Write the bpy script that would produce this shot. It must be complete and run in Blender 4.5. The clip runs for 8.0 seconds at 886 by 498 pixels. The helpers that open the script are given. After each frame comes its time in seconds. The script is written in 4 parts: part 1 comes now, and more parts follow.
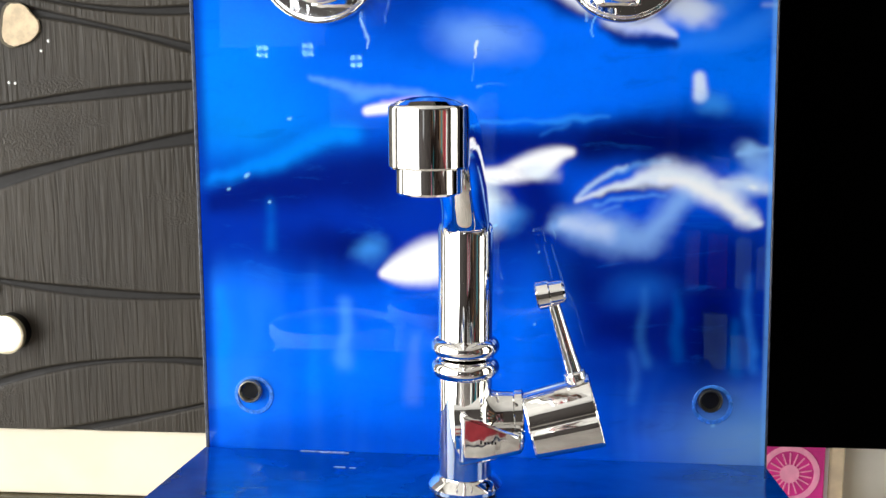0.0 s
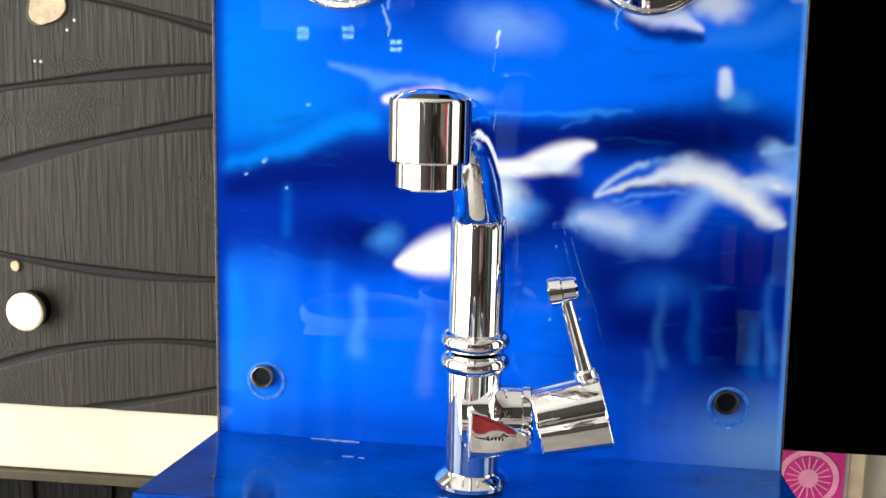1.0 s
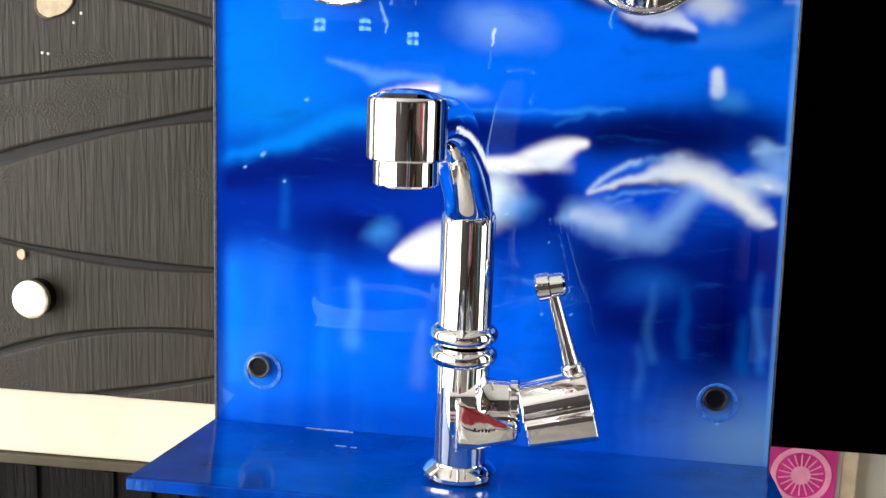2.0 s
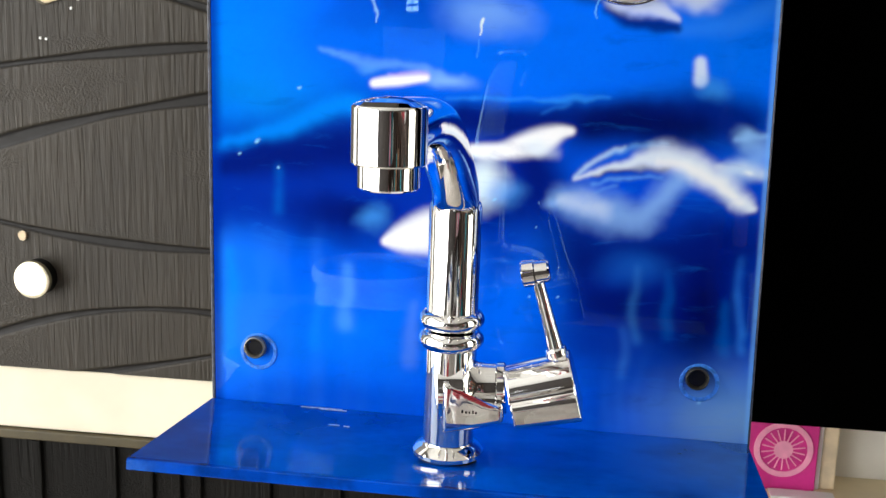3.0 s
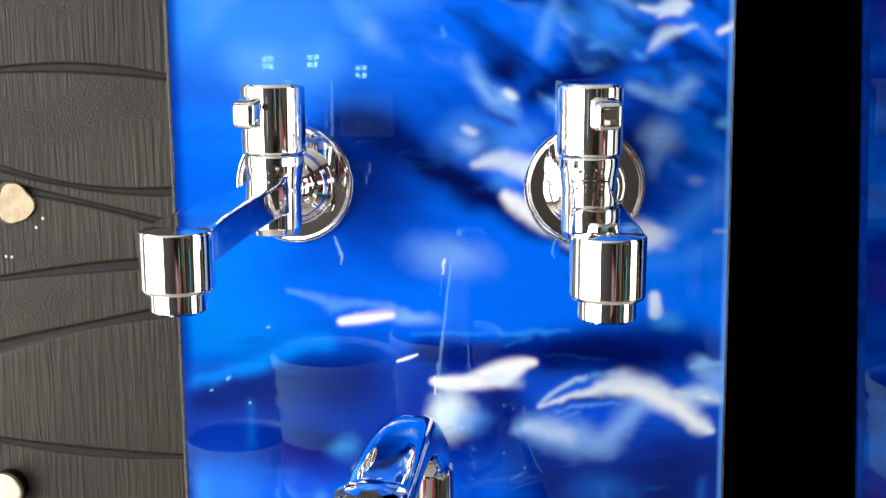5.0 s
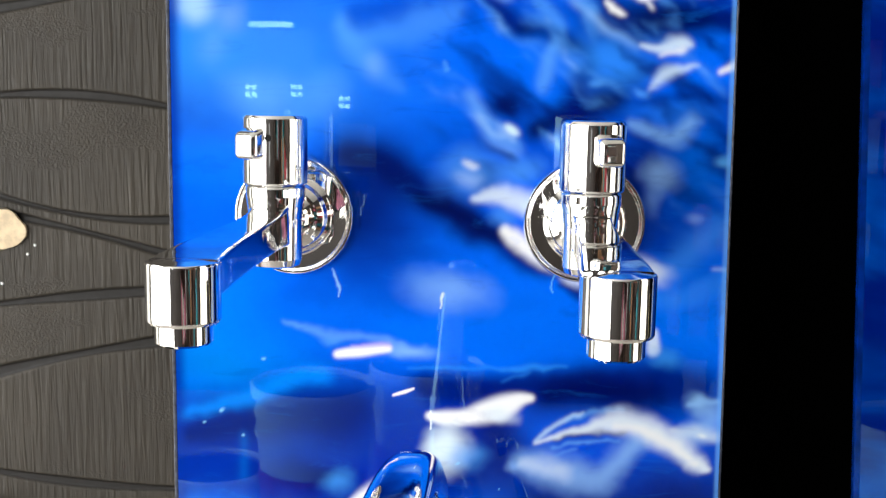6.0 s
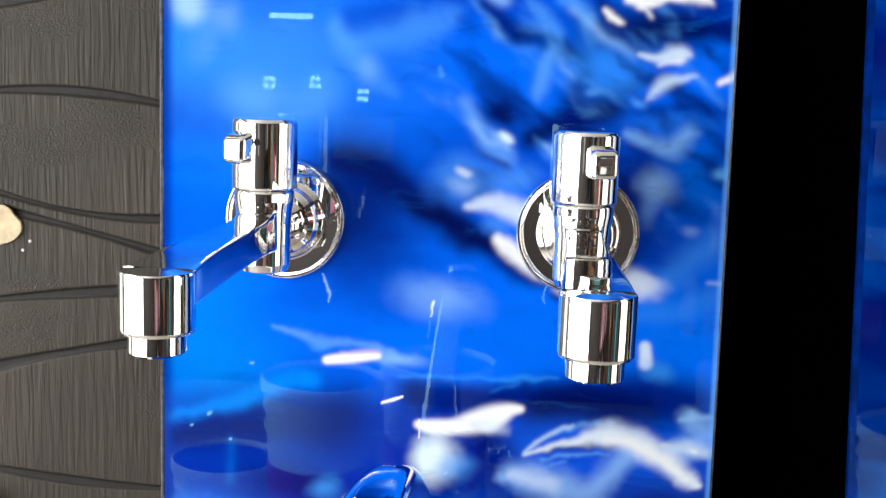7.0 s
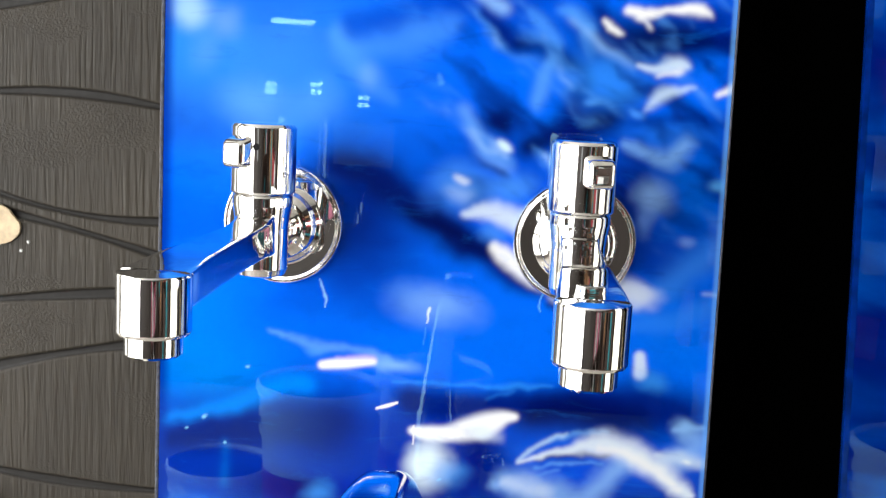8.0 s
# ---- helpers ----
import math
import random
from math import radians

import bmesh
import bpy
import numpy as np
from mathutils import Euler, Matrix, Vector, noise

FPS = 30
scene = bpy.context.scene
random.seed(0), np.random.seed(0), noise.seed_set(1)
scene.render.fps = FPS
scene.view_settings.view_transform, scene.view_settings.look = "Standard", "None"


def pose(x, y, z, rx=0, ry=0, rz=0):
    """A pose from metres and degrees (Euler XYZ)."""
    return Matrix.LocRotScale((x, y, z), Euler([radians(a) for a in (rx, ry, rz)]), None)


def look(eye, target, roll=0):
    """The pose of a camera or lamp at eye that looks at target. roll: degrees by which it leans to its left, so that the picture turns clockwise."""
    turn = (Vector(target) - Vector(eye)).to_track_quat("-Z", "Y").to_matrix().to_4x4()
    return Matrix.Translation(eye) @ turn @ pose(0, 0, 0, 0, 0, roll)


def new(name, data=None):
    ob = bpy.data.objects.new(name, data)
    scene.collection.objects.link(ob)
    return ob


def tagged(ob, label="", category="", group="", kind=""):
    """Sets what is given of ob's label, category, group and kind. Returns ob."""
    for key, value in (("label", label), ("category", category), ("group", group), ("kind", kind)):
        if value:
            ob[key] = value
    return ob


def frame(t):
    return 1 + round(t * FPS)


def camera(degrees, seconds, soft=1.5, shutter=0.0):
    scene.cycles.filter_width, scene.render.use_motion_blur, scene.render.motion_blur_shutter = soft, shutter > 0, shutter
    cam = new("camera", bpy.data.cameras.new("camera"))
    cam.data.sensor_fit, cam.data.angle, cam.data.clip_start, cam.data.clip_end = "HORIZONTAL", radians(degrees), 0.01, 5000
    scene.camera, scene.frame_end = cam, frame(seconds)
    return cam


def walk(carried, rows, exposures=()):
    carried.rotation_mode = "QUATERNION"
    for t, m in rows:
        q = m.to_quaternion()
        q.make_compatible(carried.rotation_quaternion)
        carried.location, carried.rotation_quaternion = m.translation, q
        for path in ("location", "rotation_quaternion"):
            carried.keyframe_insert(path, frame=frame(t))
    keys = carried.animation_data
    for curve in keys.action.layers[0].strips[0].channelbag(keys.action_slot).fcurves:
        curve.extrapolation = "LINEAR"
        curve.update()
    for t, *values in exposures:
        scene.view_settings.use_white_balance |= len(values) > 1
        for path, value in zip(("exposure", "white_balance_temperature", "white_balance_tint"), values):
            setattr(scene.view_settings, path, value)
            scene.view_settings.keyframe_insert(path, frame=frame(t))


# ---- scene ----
cam = camera(43.9, 8.0)
PATH = [
    (0, (0.026, -0.572, 1.355), (-0.127, 1.397, 1.037), -0.1),
    (0.5, (0.032, -0.567, 1.357), (-0.163, 1.395, 1.019), 0.6),
    (1, (0.036, -0.565, 1.357), (-0.182, 1.393, 1.013), 1.3),
    (1.2, (0.04, -0.566, 1.358), (-0.192, 1.39, 1.008), 1.5),
    (2.3, (0.05, -0.573, 1.361), (-0.198, 1.378, 0.997), 1.9),
    (2.5, (0.051, -0.574, 1.367), (-0.194, 1.373, 0.979), 1.9),
    (3, (0.056, -0.584, 1.373), (-0.19, 1.355, 0.953), 1.8),
    (3.5, (0.059, -0.595, 1.378), (-0.185, 1.339, 0.929), 1.7),
    (3.7, (0.061, -0.599, 1.385), (-0.187, 1.342, 0.969), 1.5),
    (3.8, (0.063, -0.597, 1.394), (-0.191, 1.349, 1.011), 1.4),
    (4, (0.059, -0.587, 1.442), (-0.174, 1.36, 1.051), 0.3),
    (4.2, (0.062, -0.582, 1.458), (-0.172, 1.373, 1.107), -0.2),
    (4.5, (0.055, -0.581, 1.466), (-0.143, 1.379, 1.118), -0.2),
    (5, (0.048, -0.583, 1.48), (-0.119, 1.379, 1.131), -0.1),
    (5.2, (0.045, -0.582, 1.482), (-0.112, 1.383, 1.142), -0.0),
    (6.3, (0.036, -0.582, 1.481), (-0.082, 1.394, 1.193), 1.5),
    (6.5, (0.037, -0.581, 1.482), (-0.085, 1.394, 1.191), 2.0),
    (7, (0.05, -0.573, 1.488), (-0.111, 1.397, 1.182), 2.1),
    (7.5, (0.054, -0.573, 1.488), (-0.116, 1.397, 1.19), 2.5),
    (8, (0.051, -0.575, 1.488), (-0.108, 1.397, 1.196), 3.0),
]
walk(cam, [(t, look(eye, target, roll)) for t, eye, target, roll in PATH], [(0, 0.04), (3.5, -0.04), (4.5, -0.04), (6.5, 0.03), (8, 0.07)])

# ---- world and light ----
world = bpy.data.worlds.new("sky")
scene.world = world
world.use_nodes = True
wn = world.node_tree.nodes
sky = wn.new("ShaderNodeTexSky")
sky.sky_type, sky.sun_disc = "NISHITA", False
sky.sun_elevation, sky.sun_rotation = radians(40), radians(-100)
world.node_tree.links.new(sky.outputs[0], wn["Background"].inputs[0])
wn["Background"].inputs[1].default_value = 0.1


def area_lamp(name, x, y, z, rx, ry, rz, w, h, watts, colour):
    data = bpy.data.lights.new(name, "AREA")
    data.shape, data.size, data.size_y, data.energy, data.color = "RECTANGLE", w, h, watts, colour
    ob = new(name, data)
    ob.matrix_world = pose(x, y, z, rx, ry, rz)
    return ob


# daylight through the shop front, and the smaller side door
area_lamp("shopfront_daylight", -1.78, -2.2, 1.45, 0, -90, 0, 2.3, 4.1, 150, (1.0, 0.985, 0.96))
area_lamp("side_door_daylight", 1.98, -0.6, 1.5, 0, 90, 0, 2.0, 0.75, 14, (1.0, 0.96, 0.84))


# ---- materials ----
def material(name):
    m = bpy.data.materials.new(name)
    m.use_nodes = True
    return m, m.node_tree.nodes, m.node_tree.links, m.node_tree.nodes["Principled BSDF"]


def mixed(nodes, links, fac, a, b, mode="MIX"):
    n = nodes.new("ShaderNodeMix")
    n.data_type, n.blend_type = "RGBA", mode
    for socket, v in ((n.inputs[0], fac), (n.inputs[6], a), (n.inputs[7], b)):
        if isinstance(v, bpy.types.NodeSocket):
            links.new(v, socket)
        elif isinstance(v, (tuple, list)):
            socket.default_value = (*v, 1)
        else:
            socket.default_value = v
    return n.outputs[2]


def noise_at(nodes, links, co, scale, detail=4, rough=0.55, warp=0.0):
    n = nodes.new("ShaderNodeTexNoise")
    n.inputs["Scale"].default_value, n.inputs["Detail"].default_value = scale, detail
    n.inputs["Roughness"].default_value, n.inputs["Distortion"].default_value = rough, warp
    links.new(co, n.inputs["Vector"])
    return n.outputs["Fac"]


def ramp(nodes, links, value, lo, hi, a=0.0, b=1.0, smooth=True):
    n = nodes.new("ShaderNodeMapRange")
    n.interpolation_type = "SMOOTHSTEP" if smooth else "LINEAR"
    for i, v in enumerate((lo, hi, a, b)):
        n.inputs[i + 1].default_value = v
    links.new(value, n.inputs[0])
    return n.outputs[0]


def stretched(nodes, links, co, x, y, z):
    n = nodes.new("ShaderNodeMapping")
    n.inputs["Scale"].default_value = (x, y, z)
    links.new(co, n.inputs["Vector"])
    return n.outputs[0]


def bumped(nodes, links, bsdf, height, strength, distance):
    n = nodes.new("ShaderNodeBump")
    n.inputs["Strength"].default_value, n.inputs["Distance"].default_value = strength, distance
    links.new(height, n.inputs["Height"])
    links.new(n.outputs[0], bsdf.inputs["Normal"])


def plain(name, colour, rough, metal=0.0, vary=0.25, scale=40.0, bump=0.15, bump_scale=300.0, spec=0.5):
    m, nodes, links, bsdf = material(name)
    co = nodes.new("ShaderNodeTexCoord").outputs["Object"]
    grain = noise_at(nodes, links, co, scale)
    fine = noise_at(nodes, links, co, bump_scale, 3)
    dark = tuple(c * (1 - vary) for c in colour)
    light = tuple(min(1, c * (1 + vary * 0.6)) for c in colour)
    links.new(mixed(nodes, links, ramp(nodes, links, grain, 0.3, 0.7), dark, light), bsdf.inputs["Base Color"])
    links.new(ramp(nodes, links, fine, 0.2, 0.8, max(0.02, rough - 0.08), min(1, rough + 0.08)), bsdf.inputs["Roughness"])
    bsdf.inputs["Metallic"].default_value = metal
    bsdf.inputs["Specular IOR Level"].default_value = spec
    if bump:
        bumped(nodes, links, bsdf, fine, bump, 0.0006)
    return m


def chrome_material():
    m, nodes, links, bsdf = material("chrome")
    co = nodes.new("ShaderNodeTexCoord").outputs["Object"]
    bsdf.inputs["Base Color"].default_value = (0.91, 0.905, 0.89, 1)
    bsdf.inputs["Metallic"].default_value = 1.0
    smear = noise_at(nodes, links, co, 120, 5)
    links.new(ramp(nodes, links, smear, 0.35, 0.75, 0.015, 0.05), bsdf.inputs["Roughness"])
    wavy = noise_at(nodes, links, stretched(nodes, links, co, 1, 1, 0.45), 85, 2)
    bumped(nodes, links, bsdf, wavy, 0.06, 0.0016)
    return m


def acrylic(name):
    """Glossy clear sheet over a print; the colour is linked by the caller."""
    m, nodes, links, bsdf = material(name)
    co = nodes.new("ShaderNodeTexCoord").outputs["Object"]
    bsdf.inputs["IOR"].default_value = 1.56
    bsdf.inputs["Specular Tint"].default_value = (0.4, 0.82, 1.0, 1)
    links.new(ramp(nodes, links, noise_at(nodes, links, co, 18, 4), 0.4, 0.8, 0.006, 0.03), bsdf.inputs["Roughness"])
    bumped(nodes, links, bsdf, noise_at(nodes, links, co, 7, 1), 0.2, 0.0006)
    return m, nodes, links, bsdf, co


def print_material():
    """Under-water photograph printed on the back of the sheet: ink laid down per point of the panel, with fine ripples and specks."""
    m, nodes, links, bsdf, co = acrylic("printed_acrylic")
    ink = nodes.new("ShaderNodeAttribute")
    ink.attribute_name = "ink"
    ripple = noise_at(nodes, links, stretched(nodes, links, co, 0.4, 1, 1.6), 60, 5, 0.6, 0.8)
    tone = mixed(nodes, links, ramp(nodes, links, ripple, 0.56, 0.76, 0, 0.14), ink.outputs["Color"], (0.01, 0.25, 1.0))
    tone = mixed(nodes, links, ramp(nodes, links, ripple, 0.44, 0.28, 0, 0.16), tone, (0.0, 0.012, 0.24))
    speck = noise_at(nodes, links, co, 420, 1)
    tone = mixed(nodes, links, ramp(nodes, links, speck, 0.84, 0.87, 0, 0.6), tone, (0.3, 0.6, 1.0))
    links.new(tone, bsdf.inputs["Base Color"])
    return m


def dark_water_material():
    m, nodes, links, bsdf, co = acrylic("dark_printed_acrylic")
    big = noise_at(nodes, links, stretched(nodes, links, co, 0.55, 1, 1.25), 16, 4, 0.5, 0.6)
    links.new(mixed(nodes, links, ramp(nodes, links, big, 0.38, 0.66), (0.0, 0.008, 0.16), (0.0, 0.06, 0.4)), bsdf.inputs["Base Color"])
    return m


def board_material(name, colour, groove, gloss=(0.38, 0.6), spec=0.5):
    """Embossed dark laminate: wavy upright grain, pebbled in places."""
    m, nodes, links, bsdf = material(name)
    co = nodes.new("ShaderNodeTexCoord").outputs["Object"]
    patch = noise_at(nodes, links, co, 9, 3)
    fine = noise_at(nodes, links, co, 260, 3)
    tone = mixed(nodes, links, ramp(nodes, links, patch, 0.3, 0.7), tuple(c * 0.75 for c in colour), tuple(c * 1.25 for c in colour))
    tone = mixed(nodes, links, ramp(nodes, links, fine, 0.6, 0.85, 0, 0.35), tone, tuple(c * 1.9 for c in colour))
    grain = noise_at(nodes, links, stretched(nodes, links, co, 1, 1, 0.06), 360, 2, 0.5, 0.5)
    pebble = noise_at(nodes, links, co, 620, 2)
    where = ramp(nodes, links, noise_at(nodes, links, stretched(nodes, links, co, 0.6, 1, 1.6), 14, 2), 0.54, 0.64)
    relief = mixed(nodes, links, where, grain, pebble)
    tone = mixed(nodes, links, ramp(nodes, links, relief, 0.52, 0.7, 0, 0.28), tone, tuple(c * 1.6 for c in colour))
    # groove paint darkens with depth and carries the shade the relief may lack
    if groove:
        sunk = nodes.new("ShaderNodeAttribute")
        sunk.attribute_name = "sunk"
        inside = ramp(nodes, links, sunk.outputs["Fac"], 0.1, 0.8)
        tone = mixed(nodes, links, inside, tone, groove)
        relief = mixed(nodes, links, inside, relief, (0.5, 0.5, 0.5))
    bumped(nodes, links, bsdf, relief, 0.42, 0.002)
    links.new(tone, bsdf.inputs["Base Color"])
    links.new(ramp(nodes, links, fine, 0.2, 0.8, *gloss), bsdf.inputs["Roughness"])
    bsdf.inputs["Specular IOR Level"].default_value = spec
    return m


def tinted(m):
    """Clear acrylic over a blue print: its gloss stays on the blue side."""
    m.node_tree.nodes["Principled BSDF"].inputs["Specular Tint"].default_value = (0.3, 0.74, 1.0, 1)
    return m


def goods_material(name, colour):
    return plain(name, colour, 0.4, vary=0.2, scale=12, bump=0.0)


CHROME = chrome_material()
PRINT = print_material()
DARK_WATER = dark_water_material()
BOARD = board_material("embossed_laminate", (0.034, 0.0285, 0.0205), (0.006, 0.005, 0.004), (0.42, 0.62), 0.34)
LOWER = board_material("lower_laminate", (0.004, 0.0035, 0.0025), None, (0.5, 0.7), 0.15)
BLACK = plain("black_board", (0.0006, 0.0006, 0.0006), 0.9, bump=0.0, spec=0.0)
PALE = plain("pale_wall_paint", (0.87, 0.84, 0.77), 0.6, vary=0.06, scale=14)
WARM = plain("warm_cream_wall", (0.92, 0.78, 0.52), 0.6, vary=0.1, scale=14)
CREAM = plain("cream_wall", (0.9, 0.82, 0.64), 0.6, vary=0.08, scale=14)
ACRYL = plain("acrylic_edge", (0.06, 0.07, 0.1), 0.12, vary=0.4, scale=200, bump=0.1)
BLUE_EDGE = tinted(plain("blue_acrylic_edge", (0.0, 0.05, 0.42), 0.1, vary=0.5, scale=60, bump=0.1))
DARK_EDGE = tinted(plain("dark_blue_acrylic_edge", (0.0, 0.02, 0.2), 0.12, vary=0.5, scale=60, bump=0.1))
BLUE_SHELF = plain("blue_acrylic", (0.0, 0.08, 0.5), 0.06, vary=0.4, scale=16, bump=0.04, bump_scale=30)
tinted(BLUE_SHELF)
TAN = plain("brown_trim", (0.07, 0.055, 0.022), 0.45)
BRASS = plain("satin_brass", (0.85, 0.78, 0.58), 0.33, metal=0.9, vary=0.1, scale=220, bump=0.1)
DARK = plain("black_metal", (0.012, 0.012, 0.012), 0.35, metal=0.6)
STEEL = plain("dull_steel", (0.24, 0.23, 0.2), 0.35, metal=0.8)
IRON = plain("dark_iron", (0.035, 0.034, 0.03), 0.4, metal=0.5)
PUTTY = plain("raw_wood", (0.75, 0.6, 0.4), 0.8, vary=0.2, scale=150)
FILM = plain("clear_washer", (0.05, 0.24, 0.85), 0.25, vary=0.3, scale=320, bump=0.9, bump_scale=260)
GALV = plain("galvanised_thread", (0.6, 0.6, 0.56), 0.25, metal=1.0, vary=0.2, scale=300)
WHITE = plain("white_plastic", (0.88, 0.88, 0.86), 0.4, vary=0.06, scale=8, bump=0.0)
LID = goods_material("dark_blue_lid", (0.01, 0.04, 0.16))
RED = goods_material("red_label", (0.42, 0.03, 0.05))
PINK = plain("pink_print", (0.66, 0.03, 0.26), 0.35, vary=0.15, scale=60, bump=0.0)
ROSE = plain("rose_print", (0.9, 0.35, 0.52), 0.35, vary=0.12, scale=90, bump=0.0)
SCUFF = plain("scuffed_acrylic", (0.3, 0.45, 0.75), 0.5, vary=0.3, scale=500)
BEIGE = plain("beige_card", (0.8, 0.66, 0.45), 0.6, vary=0.2, scale=50)
PLASTER = plain("plaster", (0.3, 0.29, 0.28), 0.8, vary=0.12, scale=6)
CEIL = plain("ceiling_paint", (0.66, 0.65, 0.62), 0.8, vary=0.1, scale=5)
UMBER = plain("umber_paint", (0.028, 0.022, 0.019), 0.7, vary=0.3, scale=3)
DIM = plain("dark_wood", (0.05, 0.028, 0.02), 0.6, vary=0.3, scale=8)
FLOOR = plain("floor_tile", (0.4, 0.37, 0.33), 0.3, vary=0.2, scale=5, bump=0.02)
BROWN = goods_material("brown_carton", (0.3, 0.16, 0.08))
TEAL = goods_material("teal_tin", (0.02, 0.25, 0.3))
NOTICE = goods_material("grey_paper", (0.22, 0.23, 0.24))
PAPER = goods_material("white_paper", (0.85, 0.85, 0.83))


# ---- mesh helpers ----
FRONT = Matrix.Rotation(radians(90), 4, "X")  # turns z to -y

def part(name, bm, mat, parent=None, label="", smooth=True, angle=38):
    bmesh.ops.recalc_face_normals(bm, faces=bm.faces[:])
    me = bpy.data.meshes.new(name)
    for f in bm.faces:
        f.smooth = smooth
    if smooth:
        for e in bm.edges:
            if len(e.link_faces) == 2 and e.calc_face_angle(0) > radians(angle):
                e.smooth = False
    bm.to_mesh(me)
    if smooth:  # larger faces keep their own normal, and the rounded edges take up the turn
        limit, area = math.cos(radians(angle)), {f: f.calc_area() for f in bm.faces}
        normals = []
        for f in bm.faces:
            for v in f.verts:
                n = sum((g.normal * area[g] for g in v.link_faces if g.normal.dot(f.normal) > limit), Vector())
                normals.append(n.normalized() if n.length > 1e-12 else f.normal.copy())
        me.normals_split_custom_set(normals)
    bm.free()
    for m in mat if isinstance(mat, (list, tuple)) else (mat,):
        me.materials.append(m)
    ob = new(name, me)
    ob.parent = parent
    if label:
        tagged(ob, label)
    return ob


def box(x0, x1, y0, y1, z0, z1, bevel=0.0, bm=None, turn=None, segments=2):
    bm = bm or bmesh.new()
    m = Matrix.Translation(((x0 + x1) / 2, (y0 + y1) / 2, (z0 + z1) / 2))
    m = m @ (turn or Matrix()) @ Matrix.Diagonal((x1 - x0, y1 - y0, z1 - z0, 1))
    made = bmesh.ops.create_cube(bm, size=1, matrix=m)["verts"]
    if bevel:
        edges = list({e for v in made for e in v.link_edges})
        bmesh.ops.bevel(bm, geom=edges, offset=bevel, segments=segments, affect="EDGES", profile=0.5)
    return bm


def lathe(profile, m=None, segments=40, bm=None):
    """Turns (radius, height) pairs about z, closed at both ends, then moves by m."""
    bm = bm or bmesh.new()
    m = m or Matrix()
    closed, rings, loops = profile[0] == profile[-1], [], []
    for (r0, z0), (r1, z1) in zip(profile, profile[1:]):
        d = math.hypot(r1 - r0, z1 - z0)
        loops.append((r0, z0))
        if d > 0.003:
            loops += [(r0 + (r1 - r0) * k, z0 + (z1 - z0) * k) for k in (0.0005 / d, 1 - 0.0005 / d)]
    for r, z in loops + [profile[-1]]:
        if r < 1e-6:
            rings.append([bm.verts.new(m @ Vector((0, 0, z)))])
        else:
            rings.append([bm.verts.new(m @ Vector((r * math.cos(a), r * math.sin(a), z)))
                          for a in (2 * math.pi * i / segments for i in range(segments))])
    for a, b in zip(rings, rings[1:]):
        for i in range(segments):
            j = (i + 1) % segments
            if len(a) == 1 and len(b) > 1:
                bm.faces.new((a[0], b[i], b[j]))
            elif len(b) == 1 and len(a) > 1:
                bm.faces.new((a[i], a[j], b[0]))
            elif len(a) > 1:
                bm.faces.new((a[i], a[j], b[j], b[i]))
    if closed:
        bmesh.ops.remove_doubles(bm, verts=rings[0] + rings[-1], dist=1e-6)
    else:
        for ring in (rings[0], rings[-1]):
            if len(ring) > 1:
                bm.faces.new(ring)
    return bm


def rounded(r, z0, z1, e):
    """The profile of a cylinder with edges rounded by e."""
    c = [(r - e + e * math.sin(a), z0 + e - e * math.cos(a)) for a in (0, math.pi / 6, math.pi / 3, math.pi / 2)]
    d = [(r - e + e * math.cos(a), z1 - e + e * math.sin(a)) for a in (0, math.pi / 6, math.pi / 3, math.pi / 2)]
    return [(0, z0)] + c + d + [(0, z1)]


def glide(keys, n):
    """Smooth (Catmull-Rom) resampling of rows of numbers."""
    k = [np.array(v, float) for v in keys]
    out = []
    for i in range(len(k) - 1):
        p0, p1, p2, p3 = k[max(i - 1, 0)], k[i], k[i + 1], k[min(i + 2, len(k) - 1)]
        for s in range(n):
            t = s / n
            out.append(0.5 * (2 * p1 + (p2 - p0) * t + (2 * p0 - 5 * p1 + 4 * p2 - p3) * t * t + (3 * p1 - p0 - 3 * p2 + p3) * t ** 3))
    return out + [k[-1]]


def sweep(keys, power=2.0, n=6, segments=32):
    """Rows of x, y, z, half width (along x), half height (across), swept in the y-z plane; power 2 is round, more is squarer."""
    rows = glide(keys, n)
    bm, rings = bmesh.new(), []
    for i, row in enumerate(rows):
        c = Vector(row[:3])
        d = Vector(rows[min(i + 1, len(rows) - 1)][:3]) - Vector(rows[max(i - 1, 0)][:3])
        up = Vector((1, 0, 0)).cross(d.normalized()).normalized()
        ring = []
        for s in range(segments):
            a = 2 * math.pi * s / segments
            ca, sa = math.cos(a), math.sin(a)
            u = math.copysign(abs(ca) ** (2 / power), ca) * row[3]
            v = math.copysign(abs(sa) ** (2 / power), sa) * row[4]
            ring.append(bm.verts.new(c + Vector((u, 0, 0)) + up * v))
        rings.append(ring)
    for a, b in zip(rings, rings[1:]):
        for s in range(segments):
            bm.faces.new((a[s], a[(s + 1) % segments], b[(s + 1) % segments], b[s]))
    bm.faces.new(rings[0]), bm.faces.new(rings[-1])
    return bm


def prism(points, y0, y1, bevel=0.0):
    """A flat outline in x, z given a thickness from y0 to y1."""
    bm = bmesh.new()
    a = [bm.verts.new((x, y0, z)) for x, z in points]
    b = [bm.verts.new((x, y1, z)) for x, z in points]
    n = len(points)
    bm.faces.new(a), bm.faces.new(b)
    for i in range(n):
        bm.faces.new((a[i], a[(i + 1) % n], b[(i + 1) % n], b[i]))
    if bevel:
        bmesh.ops.bevel(bm, geom=bm.edges[:], offset=bevel, segments=3, affect="EDGES", profile=0.5)
    return bm


